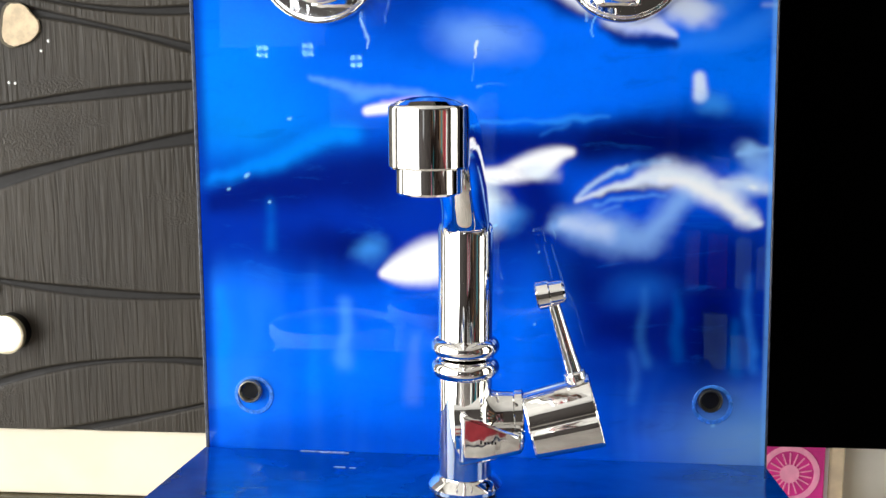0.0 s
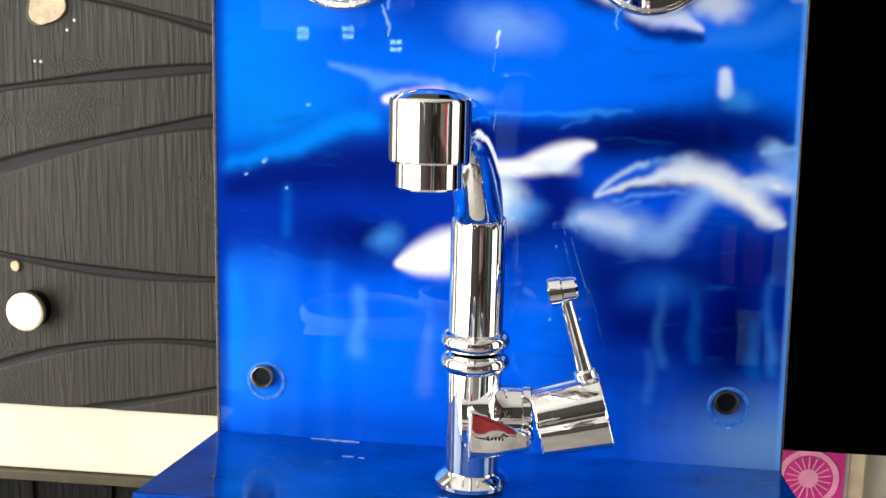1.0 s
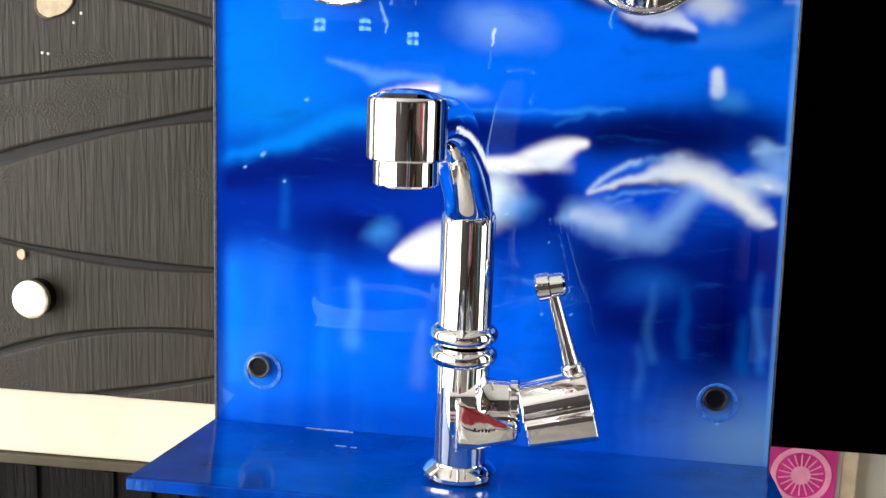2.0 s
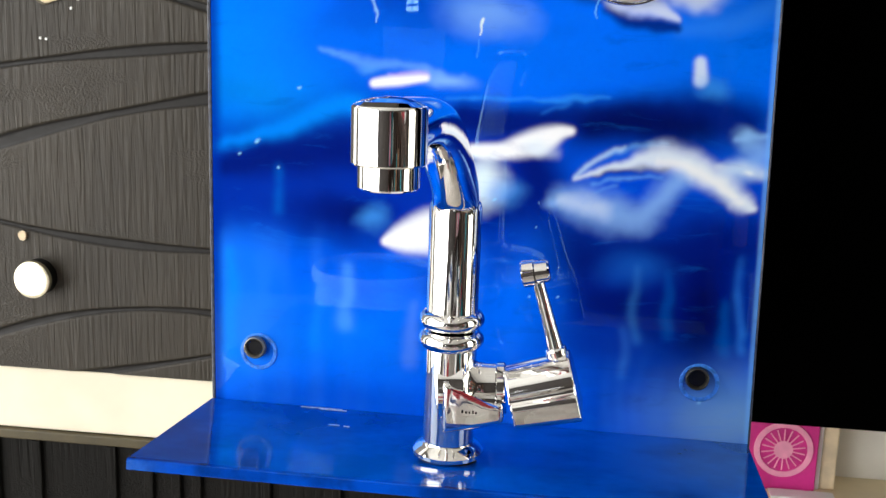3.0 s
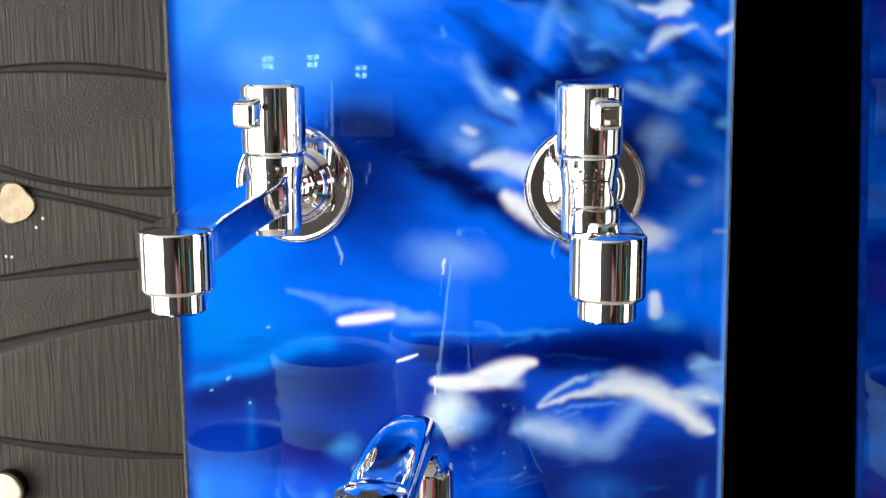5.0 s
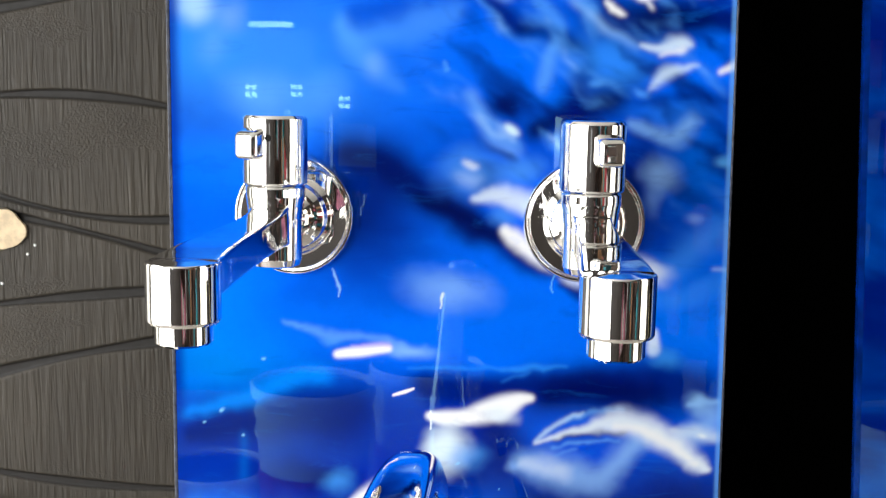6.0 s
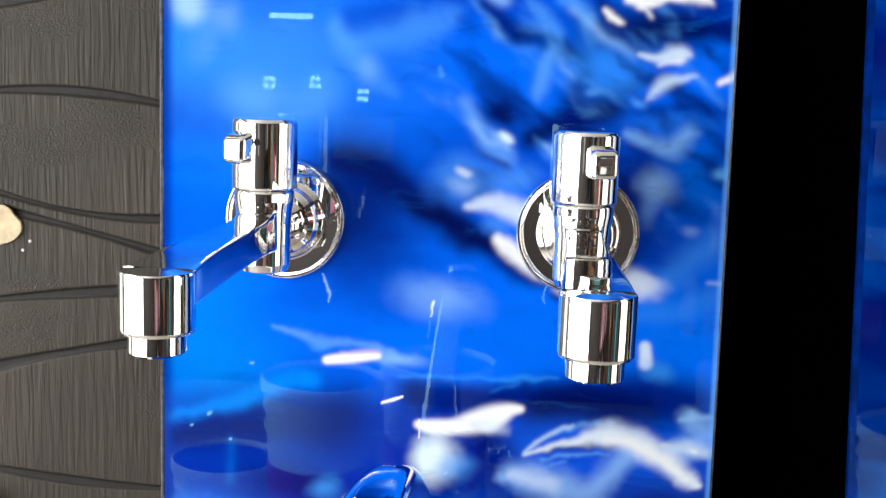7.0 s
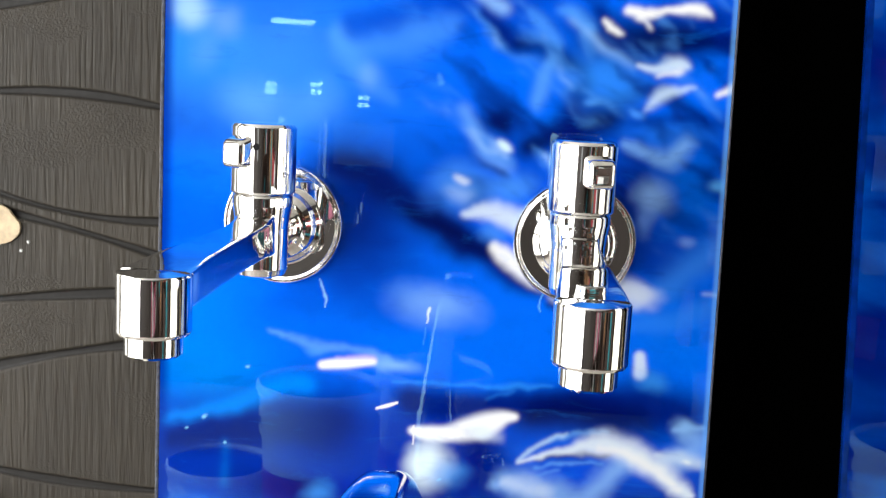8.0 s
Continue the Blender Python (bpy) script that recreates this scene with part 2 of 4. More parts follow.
def thing(name, x, y, z, label, category, group="", turn=0.0):
    ob = new(name)
    ob.empty_display_size = 0.02
    ob.matrix_world = pose(x, y, z, 0, 0, turn)
    return tagged(ob, label, category, group)


def solid(name, bm, mat, label="", category="", kind="structure", smooth=False):
    return tagged(part(name, bm, mat, None, "", smooth), label, category, "", kind)


# ---- the room ----
solid("floor", box(-1.9, 2.1, -4.6, 0.3, -0.1, 0), FLOOR, "grey tiled shop floor", "floor")
solid("ceiling", box(-1.9, 2.1, -4.6, 0.3, 2.9, 3.0), CEIL, "plain plastered shop ceiling", "ceiling")
solid("wall_back", box(-1.9, 2.1, 0.16, 0.3, 0, 2.9), PALE, "pale cream painted wall behind the display boards", "wall")
solid("wall_south", box(-1.9, 2.1, -4.6, -4.5, 0, 2.9), UMBER, "dark brown painted far wall of the shop", "wall")
west = box(-1.9, -1.8, -4.5, -4.3, 0, 2.9)
box(-1.9, -1.8, -0.15, 0.16, 0, 2.9, bm=west)
box(-1.9, -1.8, -4.3, -0.15, 2.62, 2.9, bm=west)
box(-1.9, -1.8, -4.3, -0.15, 0, 0.28, bm=west)
solid("wall_west", west, PLASTER, "plastered wall with a wide shop front opening", "wall")
east = box(2.0, 2.1, -4.5, -0.82, 0, 2.9)
box(2.0, 2.1, -0.28, 0.16, 0, 2.9, bm=east)
box(2.0, 2.1, -0.82, -0.28, 2.52, 2.9, bm=east)
box(2.0, 2.1, -0.82, -0.28, 0, 0.48, bm=east)
solid("wall_east", east, UMBER, "dark brown wall with a narrow side opening", "wall")


# ---- dark embossed display board with wavy grooves ----
BX0, BX1, BZ0, BZ1, BY = -0.62, 0.02, 1.122, 2.3, 0.105
GROOVES = [  # height at x = -0.33, -0.25 and -0.187, half width
    (1.330, 1.341, 1.347, 0.0032), (1.280, 1.302, 1.314, 0.0044), (1.224, 1.2145, 1.213, 0.0028),
    (1.150, 1.1685, 1.170, 0.0026), (1.112, 1.126, 1.140, 0.0024), (1.466, 1.472, 1.466, 0.0028),
    (1.418, 1.396, 1.393, 0.0026), (1.400, 1.386, 1.371, 0.0032), (1.520, 1.532, 1.545, 0.0035),
    (1.60, 1.585, 1.58, 0.0035), (1.66, 1.67, 1.66, 0.004),
]


def groove_board():
    xs = np.r_[np.linspace(BX0, -0.36, 23)[:-1], np.linspace(-0.36, -0.15, 90), np.linspace(-0.15, BX1, 12)[1:]]
    zs = np.r_[np.linspace(BZ0, 1.56, 560)[:-1], np.linspace(1.56, BZ1, 60)]
    curves = [(np.polyfit([-0.33, -0.25, -0.187], [a, b, c], 2), a, w) for a, b, c, w in GROOVES]
    xc = np.clip(xs, -0.36, -0.15)
    depth = np.zeros((len(xs), len(zs)))
    for q, a, w in curves:
        zc = np.polyval(q, xc) + 0.02 * np.sin((xs - xc) * 9)
        ww = w * (1 + 0.35 * np.sin(xs * 37 + a * 50))
        d = np.abs(zs[None] - zc[:, None]) / ww[:, None]
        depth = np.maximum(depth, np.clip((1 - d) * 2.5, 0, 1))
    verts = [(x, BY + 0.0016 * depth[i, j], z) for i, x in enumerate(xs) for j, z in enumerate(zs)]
    nz, faces = len(zs), []
    for i in range(len(xs) - 1):
        for j in range(nz - 1):
            faces.append((i * nz + j, (i + 1) * nz + j, (i + 1) * nz + j + 1, i * nz + j + 1))
    # back and edges
    k = len(verts)
    verts += [(BX0, BY + 0.02, BZ0), (BX1, BY + 0.02, BZ0), (BX1, BY + 0.02, BZ1), (BX0, BY + 0.02, BZ1)]
    a, b, c, d = 0, (len(xs) - 1) * nz, len(xs) * nz - 1, nz - 1
    faces += [(k, k + 3, k + 2, k + 1), (*[i * nz for i in range(len(xs))][::-1], k, k + 1),
              (*[i * nz + nz - 1 for i in range(len(xs))], k + 2, k + 3), (*range(nz), k + 3, k), (*range(b, b + nz)[::-1], k + 1, k + 2)]
    me = bpy.data.meshes.new("display_board")
    me.from_pydata(verts, [], faces)
    for p in me.polygons:
        p.use_smooth = True
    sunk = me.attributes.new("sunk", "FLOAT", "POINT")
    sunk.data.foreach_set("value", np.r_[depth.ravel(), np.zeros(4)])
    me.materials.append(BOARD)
    me.update()
    return new("display_board", me)


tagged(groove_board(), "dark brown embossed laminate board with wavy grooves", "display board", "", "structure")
solid("black_board", box(0.022, 1.95, BY, BY + 0.02, 1.122, 2.3), BLACK, "plain black board beside the blue panel", "display board")
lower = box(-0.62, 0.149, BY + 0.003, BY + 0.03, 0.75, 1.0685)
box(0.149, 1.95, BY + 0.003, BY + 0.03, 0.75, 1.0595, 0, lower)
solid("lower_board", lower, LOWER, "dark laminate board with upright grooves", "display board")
solid("fascia", box(-0.62, 0.03, BY + 0.002, BY + 0.04, 1.0765, 1.1215, 0.0008), CREAM, "cream white painted strip below the dark board", "fascia")
solid("trim", box(-0.62, 0.15, BY - 0.002, BY + 0.055, 1.069, 1.076, 0.001), TAN, "thin brown wooden edge strip", "trim")
solid("trim", box(0.151, 1.95, BY - 0.002, BY + 0.006, 1.060, 1.0668, 0.001), BLACK, "thin black edge strip", "trim")
solid("ledge", box(0.151, 1.95, BY + 0.0062, 0.1598, 1.060, 1.067), WARM, "warm cream ledge of the recess below the black board", "ledge")
for x in (-0.42, -0.35, -0.318, -0.262, -0.235, -0.215, -0.2, -0.15, -0.1, -0.04, 0.03, 0.1):
    solid("trim", box(x - 0.0035, x + 0.0035, BY, BY + 0.004, 0.75, 1.068, 0.0008), LOWER, "black upright groove strip", "trim")


# ---- printed panel with its shelf ----
def lattice_noise(x, z, scale, seed):
    """Smooth value noise, 0 to 1."""
    grid = np.random.RandomState(seed).rand(64, 64)
    u, v = x * scale + 31.7, z * scale + 17.3
    i, j = np.floor(u).astype(int), np.floor(v).astype(int)
    f, g = u - i, v - j
    f, g = f * f * (3 - 2 * f), g * g * (3 - 2 * g)
    i, j, k, l = i % 64, j % 64, (i + 1) % 64, (j + 1) % 64
    return (grid[i, j] * (1 - f) + grid[k, j] * f) * (1 - g) + (grid[i, l] * (1 - f) + grid[k, l] * f) * g


def layered_noise(x, z, scale, seed, octaves=3):
    total = sum(lattice_noise(x, z, scale * 2 ** o, seed + o) * 0.5 ** o for o in range(octaves))
    return total / sum(0.5 ** o for o in range(octaves))


def eased(v, lo, hi):
    t = np.clip((v - lo) / (hi - lo), 0, 1)
    return t * t * (3 - 2 * t)


def water_print(x, z):
    """The ink of the printed water at x and height z: broad tones first, then folds, foam and fish."""
    u = x + 0.008 * (layered_noise(x, z, 45, 3) - 0.5) + 0.0026 * (layered_noise(x, z, 190, 13) - 0.5)
    w = z + 0.008 * (layered_noise(x, z, 45, 23) - 0.5) + 0.0026 * (layered_noise(x, z, 190, 33) - 0.5)
    big = eased(layered_noise(u * 0.55, w * 1.25, 26, 43, 4), 0.3, 0.7)[..., None]
    ink = (1 - big) * np.array((0.0, 0.055, 0.56)) + big * np.array((0.0, 0.13, 0.94))
    rays = (eased(layered_noise(u, w * 0.1, 110, 53), 0.5, 0.8) * eased(z, 1.29, 1.23) * 0.35)[..., None]
    ink = ink * (1 - rays) + rays * np.array((0.03, 0.25, 1.0))
    grain = 0.75 + 0.5 * layered_noise(u, w * 1.6, 140, 63)

    def near(x0, x1, z0, z1):
        """The part of the sheet that a mark can reach."""
        cols, rows = np.nonzero((z[0] > z0) & (z[0] < z1))[0], np.nonzero((x[:, 0] > x0) & (x[:, 0] < x1))[0]
        if len(cols) and len(rows):
            return slice(rows[0], rows[-1] + 1), slice(cols[0], cols[-1] + 1)

    def lay(zone, ratio, soft, amount, tone):
        fac = (1 - eased(ratio * (1 + 0.3 * soft * (grain[zone] - 1)), 1 - soft, 1 + soft * 0.85)) * amount
        ink[zone] += (np.array(tone) - ink[zone]) * fac[..., None]

    def soften(reach):
        """Blurs all ink laid so far."""
        for axis, step in ((0, x[1, 0] - x[0, 0]), (1, z[0, 1] - z[0, 0])):
            n = int(3 * reach / step) + 1
            weights = np.exp(-0.5 * (np.arange(-n, n + 1) * step / reach) ** 2)
            wide = np.pad(ink, [(n, n) if k == axis else (0, 0) for k in range(3)], "edge")
            size = ink.shape[axis]
            ink[:] = sum(v * (wide[i:i + size] if axis == 0 else wide[:, i:i + size]) for i, v in enumerate(weights / weights.sum()))

    def spot(cx, cz, rx, rz, turn, soft, amount, tone):
        """A soft oval."""
        r = max(rx, rz) * 2.1 + 0.006
        zone = near(cx - r, cx + r, cz - r, cz + r)
        if zone:
            ux, wz = (x, z) if soft <= 0.5 else (u, w)
            dx, dz = ux[zone] - cx, wz[zone] - cz
            c, n = math.cos(radians(turn)), math.sin(radians(turn))
            lay(zone, np.hypot((dx * c + dz * n) / rx, (dz * c - dx * n) / rz), soft, amount, tone)

    def stroke(points, soft, amount, tone):
        """A brush stroke along points of x, z and half width."""
        r = max(p[2] for p in points) * 2.1 + 0.006
        zone = near(min(p[0] for p in points) - r, max(p[0] for p in points) + r, min(p[1] for p in points) - r, max(p[1] for p in points) + r)
        if zone:
            rows, least = glide(points, 4), None
            ux, wz = (x[zone], z[zone]) if soft <= 0.5 else (u[zone], w[zone])
            for p, q in zip(rows, rows[1:]):
                dx, dz = q[0] - p[0], q[1] - p[1]
                t = np.clip(((ux - p[0]) * dx + (wz - p[1]) * dz) / (dx * dx + dz * dz), 0, 1)
                ratio = np.hypot(ux - p[0] - t * dx, wz - p[1] - t * dz) / np.maximum(p[2] + t * (q[2] - p[2]), 0.0002)
                least = ratio if least is None else np.minimum(least, ratio)
            lay(zone, least, soft, amount, tone)

    deep, navy, dusk, sea = (0.0, 0.004, 0.15), (0.0, 0.001, 0.065), (0.0, 0.015, 0.33), (0.0, 0.16, 1.0)
    sky, cyan, teal, white = (0.09, 0.37, 1.0), (0.0, 0.26, 1.0), (0.0, 0.23, 0.76), (0.95, 0.97, 0.98)
    # broad depths and shallows
    spot(-0.132, 1.359, 0.0288, 0.0256, 0, 0.95, 0.8, cyan)
    spot(-0.119, 1.33, 0.0416, 0.0224, 5, 0.95, 0.75, teal)
    spot(-0.068, 1.353, 0.0768, 0.0224, -5, 0.95, 0.6, sea)
    spot(0.041, 1.357, 0.0544, 0.0256, 0, 0.95, 0.6, sea)
    spot(0.131, 1.363, 0.0352, 0.0288, 0, 0.95, 0.5, (0.00, 0.15, 0.80))
    stroke([(-0.154, 1.272, 0.0272), (-0.116, 1.276, 0.0304), (-0.088, 1.279, 0.0368), (-0.06, 1.282, 0.0384), (-0.018, 1.287, 0.0352), (0.012, 1.288, 0.0304)], 0.6, 0.9, dusk)
    stroke([(-0.154, 1.288, 0.0058), (-0.132, 1.29, 0.0077), (-0.11, 1.294, 0.0109), (-0.088, 1.299, 0.0147), (-0.054, 1.303, 0.0166)], 0.8, 0.85, deep)
    stroke([(-0.151, 1.297, 0.0019), (-0.126, 1.302, 0.0029), (-0.11, 1.308, 0.0038), (-0.091, 1.317, 0.0045), (-0.067, 1.324, 0.0051)], 0.9, 0.8, cyan)
    spot(-0.078, 1.261, 0.0272, 0.0128, -8, 0.9, 0.8, deep)
    spot(-0.063, 1.264, 0.0144, 0.0070, 0, 0.9, 0.5, navy)
    stroke([(-0.01, 1.318, 0.0083), (0.026, 1.318, 0.0083), (0.069, 1.32, 0.0109), (0.109, 1.324, 0.0141), (0.137, 1.323, 0.0147)], 0.75, 0.92, deep)
    stroke([(0.058, 1.316, 0.0064), (0.087, 1.318, 0.0083), (0.115, 1.317, 0.0070)], 0.9, 0.7, navy)
    stroke([(0.007, 1.267, 0.0128), (0.031, 1.274, 0.0160), (0.03, 1.298, 0.0096)], 0.9, 0.85, deep)
    spot(0.09, 1.227, 0.0736, 0.0448, 0, 0.8, 0.95, dusk)
    spot(0.103, 1.251, 0.0544, 0.0160, 0, 0.95, 0.7, deep)
    spot(0.078, 1.222, 0.0224, 0.0102, 0, 0.9, 0.8, deep)
    spot(0.124, 1.219, 0.0272, 0.0384, 0, 0.9, 0.9, deep)
    spot(0.123, 1.22, 0.0090, 0.0256, 0, 0.9, 0.7, navy)
    spot(0.053, 1.248, 0.0192, 0.0192, 0, 0.9, 0.7, deep)
    spot(0.134, 1.262, 0.0192, 0.0128, 0, 0.9, 0.6, deep)
    spot(0.022, 1.212, 0.0240, 0.0352, 0, 0.95, 0.85, sea)
    spot(0.014, 1.246, 0.0128, 0.0128, 0, 0.95, 0.5, dusk)
    spot(-0.077, 1.191, 0.0608, 0.0208, 0, 0.95, 0.8, (0.00, 0.19, 1.00))
    spot(-0.132, 1.192, 0.0192, 0.0416, 0, 0.95, 0.8, (0.01, 0.22, 1.00))
    spot(-0.077, 1.158, 0.0832, 0.0083, -2, 0.9, 0.5, (0.00, 0.09, 0.70))
    spot(0.142, 1.159, 0.0416, 0.0240, 8, 0.95, 0.85, (0.14, 0.35, 0.74))
    spot(0.137, 1.154, 0.0192, 0.0115, 0, 0.95, 0.5, (0.22, 0.41, 0.76))
    spot(0.086, 1.241, 0.0160, 0.0083, 0, 1.0, 0.5, (0.01, 0.16, 0.75))
    # upright shafts of light
    stroke([(-0.138, 1.237, 0.0024), (-0.139, 1.178, 0.0048)], 0.9, 0.7, cyan)
    stroke([(-0.071, 1.234, 0.0021), (-0.072, 1.199, 0.0042)], 0.9, 0.6, sky)
    stroke([(-0.034, 1.214, 0.0019), (-0.034, 1.181, 0.0038)], 0.9, 0.6, (0.10, 0.26, 0.90))
    stroke([(-0.089, 1.211, 0.0016), (-0.09, 1.185, 0.0032)], 0.9, 0.4, cyan)
    stroke([(-0.109, 1.288, 0.0014), (-0.11, 1.263, 0.0029)], 0.9, 0.3, cyan)
    stroke([(0.087, 1.241, 0.0011), (0.089, 1.199, 0.0022)], 0.9, 0.5, (0.05, 0.30, 0.80))
    stroke([(0.142, 1.25, 0.0008), (0.145, 1.2, 0.0016)], 0.9, 0.75, (0.03, 0.26, 0.95))
    stroke([(0.082, 1.207, 0.0010), (0.082, 1.18, 0.0019)], 0.9, 0.5, (0.06, 0.30, 0.90))
    stroke([(0.105, 1.239, 0.0013), (0.106, 1.205, 0.0026)], 0.9, 0.25, cyan)
    stroke([(0.135, 1.226, 0.0016), (0.136, 1.198, 0.0032)], 0.9, 0.25, cyan)
    stroke([(-0.049, 1.242, 0.0022), (-0.049, 1.213, 0.0045)], 0.9, 0.35, sea)
    # upper water, left: pale haze
    spot(-0.093, 1.492, 0.0660, 0.0390, 0, 0.95, 0.8, (0.03, 0.26, 1.00))
    spot(-0.133, 1.508, 0.0240, 0.0270, 0, 0.95, 0.7, (0.03, 0.28, 1.00))
    spot(-0.135, 1.522, 0.0102, 0.0090, 20, 0.8, 0.9, (0.38, 0.65, 0.98))
    spot(-0.116, 1.516, 0.0078, 0.0066, 0, 0.9, 0.6, (0.18, 0.39, 1.00))
    spot(-0.126, 1.501, 0.0084, 0.0102, 0, 0.9, 0.5, (0.11, 0.35, 1.00))
    spot(-0.099, 1.474, 0.0165, 0.0102, 0, 0.95, 0.6, (0.13, 0.43, 1.00))
    spot(-0.067, 1.474, 0.0135, 0.0120, 20, 0.95, 0.5, (0.11, 0.41, 1.00))
    stroke([(-0.057, 1.514, 0.0048), (-0.045, 1.5, 0.0078), (-0.034, 1.489, 0.0060), (-0.025, 1.48, 0.0024)], 0.95, 0.75, sky)
    stroke([(-0.042, 1.509, 0.0048), (-0.019, 1.512, 0.0090), (0.004, 1.519, 0.0042)], 1.0, 0.55, sky)
    spot(-0.038, 1.493, 0.0048, 0.0054, 0, 0.9, 0.5, (0.27, 0.56, 1.00))
    stroke([(-0.049, 1.518, 0.0066), (-0.031, 1.522, 0.0078), (-0.014, 1.527, 0.0054)], 0.9, 0.7, (0.00, 0.06, 0.60))
    spot(-0.128, 1.406, 0.0270, 0.0420, 0, 0.95, 0.5, (0.00, 0.17, 1.00))
    spot(-0.006, 1.478, 0.0390, 0.0360, 0, 0.95, 0.6, (0.00, 0.13, 0.95))
    # dark folds of the upper water
    spot(-0.04, 1.422, 0.0225, 0.0285, 10, 0.95, 0.85, dusk)
    stroke([(-0.052, 1.444, 0.0078), (-0.028, 1.437, 0.0102), (-0.008, 1.422, 0.0090), (0.01, 1.41, 0.0078), (0.027, 1.401, 0.0066), (0.043, 1.388, 0.0048), (0.063, 1.382, 0.0024)], 0.8, 0.92, deep)
    stroke([(-0.013, 1.423, 0.0030), (0.009, 1.41, 0.0048), (0.027, 1.401, 0.0042)], 0.9, 0.85, navy)
    spot(0.02, 1.431, 0.0072, 0.0078, 0, 0.9, 0.6, deep)
    stroke([(0.017, 1.525, 0.0024), (0.033, 1.514, 0.0048), (0.051, 1.507, 0.0060), (0.074, 1.502, 0.0048)], 0.8, 0.9, deep)
    stroke([(0.039, 1.511, 0.0024), (0.055, 1.506, 0.0036), (0.068, 1.504, 0.0024)], 0.9, 0.8, navy)
    spot(0.03, 1.472, 0.0108, 0.0066, -6, 0.9, 0.95, navy)
    stroke([(0.045, 1.46, 0.0060), (0.065, 1.468, 0.0102), (0.087, 1.477, 0.0084)], 0.85, 0.95, navy)
    stroke([(0.068, 1.471, 0.0072), (0.07, 1.485, 0.0078), (0.076, 1.496, 0.0042)], 0.9, 0.85, deep)
    stroke([(0.081, 1.486, 0.0030), (0.095, 1.489, 0.0042), (0.105, 1.492, 0.0024)], 0.9, 0.8, deep)
    spot(0.105, 1.517, 0.0360, 0.0126, 0, 0.85, 0.95, navy)
    stroke([(0.078, 1.53, 0.0030), (0.091, 1.514, 0.0054), (0.1, 1.507, 0.0030)], 0.8, 0.85, deep)
    spot(0.13, 1.517, 0.0180, 0.0048, 0, 0.9, 0.8, navy)
    spot(0.133, 1.531, 0.0120, 0.0036, 0, 0.9, 0.7, deep)
    stroke([(0.099, 1.475, 0.0015), (0.122, 1.477, 0.0015), (0.15, 1.475, 0.0018)], 0.9, 0.65, deep)
    spot(0.102, 1.437, 0.0132, 0.0150, 0, 0.9, 0.7, deep)
    spot(0.115, 1.412, 0.0150, 0.0114, 0, 0.9, 0.7, (0.00, 0.04, 0.50))
    spot(0.133, 1.444, 0.0180, 0.0270, 0, 0.95, 0.6, (0.00, 0.14, 0.75))
    # lighter swells of the upper water
    spot(0.049, 1.489, 0.0135, 0.0180, -10, 0.9, 0.6, (0.00, 0.15, 1.00))
    stroke([(0.054, 1.502, 0.0030), (0.051, 1.492, 0.0036), (0.048, 1.482, 0.0024)], 0.9, 0.6, (0.13, 0.42, 0.98))
    stroke([(0.057, 1.529, 0.0024), (0.066, 1.527, 0.0030), (0.075, 1.519, 0.0024)], 0.9, 0.6, sky)
    stroke([(0.062, 1.524, 0.0009), (0.075, 1.517, 0.0012), (0.088, 1.51, 0.0012), (0.099, 1.503, 0.0009)], 0.7, 0.75, (0.32, 0.59, 1.00))
    stroke([(0.041, 1.527, 0.0018), (0.05, 1.519, 0.0027), (0.059, 1.511, 0.0018)], 0.9, 0.6, sky)
    stroke([(0.017, 1.532, 0.0024), (0.027, 1.528, 0.0030)], 0.9, 0.7, (0.36, 0.65, 1.00))
    spot(0.086, 1.497, 0.0165, 0.0114, -20, 0.9, 0.75, (0.03, 0.27, 1.00))
    stroke([(0.011, 1.475, 0.0030), (0.02, 1.461, 0.0042), (0.034, 1.448, 0.0042)], 1.0, 0.6, (0.18, 0.45, 1.00))
    spot(0.012, 1.435, 0.0138, 0.0114, 0, 0.95, 0.6, sky)
    spot(0.039, 1.436, 0.0120, 0.0066, 20, 0.95, 0.6, sky)
    stroke([(0.108, 1.382, 0.0042), (0.125, 1.394, 0.0072), (0.144, 1.41, 0.0078)], 0.95, 0.6, (0.04, 0.26, 0.95))
    stroke([(0.098, 1.368, 0.0030), (0.129, 1.373, 0.0054), (0.149, 1.383, 0.0048)], 0.95, 0.5, (0.03, 0.24, 0.95))
    spot(-0.002, 1.375, 0.0150, 0.0048, -14, 1.0, 0.45, (0.10, 0.34, 1.00))
    spot(0.119, 1.47, 0.0210, 0.0042, 0, 0.9, 0.5, (0.02, 0.20, 0.85))
    soften(0.0014)
    # slanting folds in the upper water
    a, b = u * 0.82 - w * 0.57, u * 0.57 + w * 0.82
    folds = layered_noise(a * 0.45, b * 1.5, 62, 73, 4)
    zone = eased(z, 1.40, 1.45) * eased(x + 0.25 * (z - 1.45), -0.02, 0.05)
    for low, high, amount, tone in ((0.46, 0.3, 0.5, deep), (0.34, 0.22, 0.5, navy), (0.56, 0.74, 0.4, sky), (0.7, 0.82, 0.5, (0.4, 0.64, 1.0))):
        fac = (zone * eased(folds, low, high) * amount)[..., None]
        ink += (np.array(tone) - ink) * fac
    # foam and white shapes of the upper water
    stroke([(0.081, 1.526, 0.0006), (0.085, 1.522, 0.0018), (0.09, 1.519, 0.0009)], 0.7, 0.95, white)
    stroke([(0.093, 1.532, 0.0021), (0.104, 1.53, 0.0027), (0.115, 1.532, 0.0015), (0.127, 1.532, 0.0036), (0.135, 1.531, 0.0009)], 0.7, 0.97, white)
    stroke([(0.098, 1.528, 0.0009), (0.104, 1.523, 0.0009)], 0.8, 0.9, white)
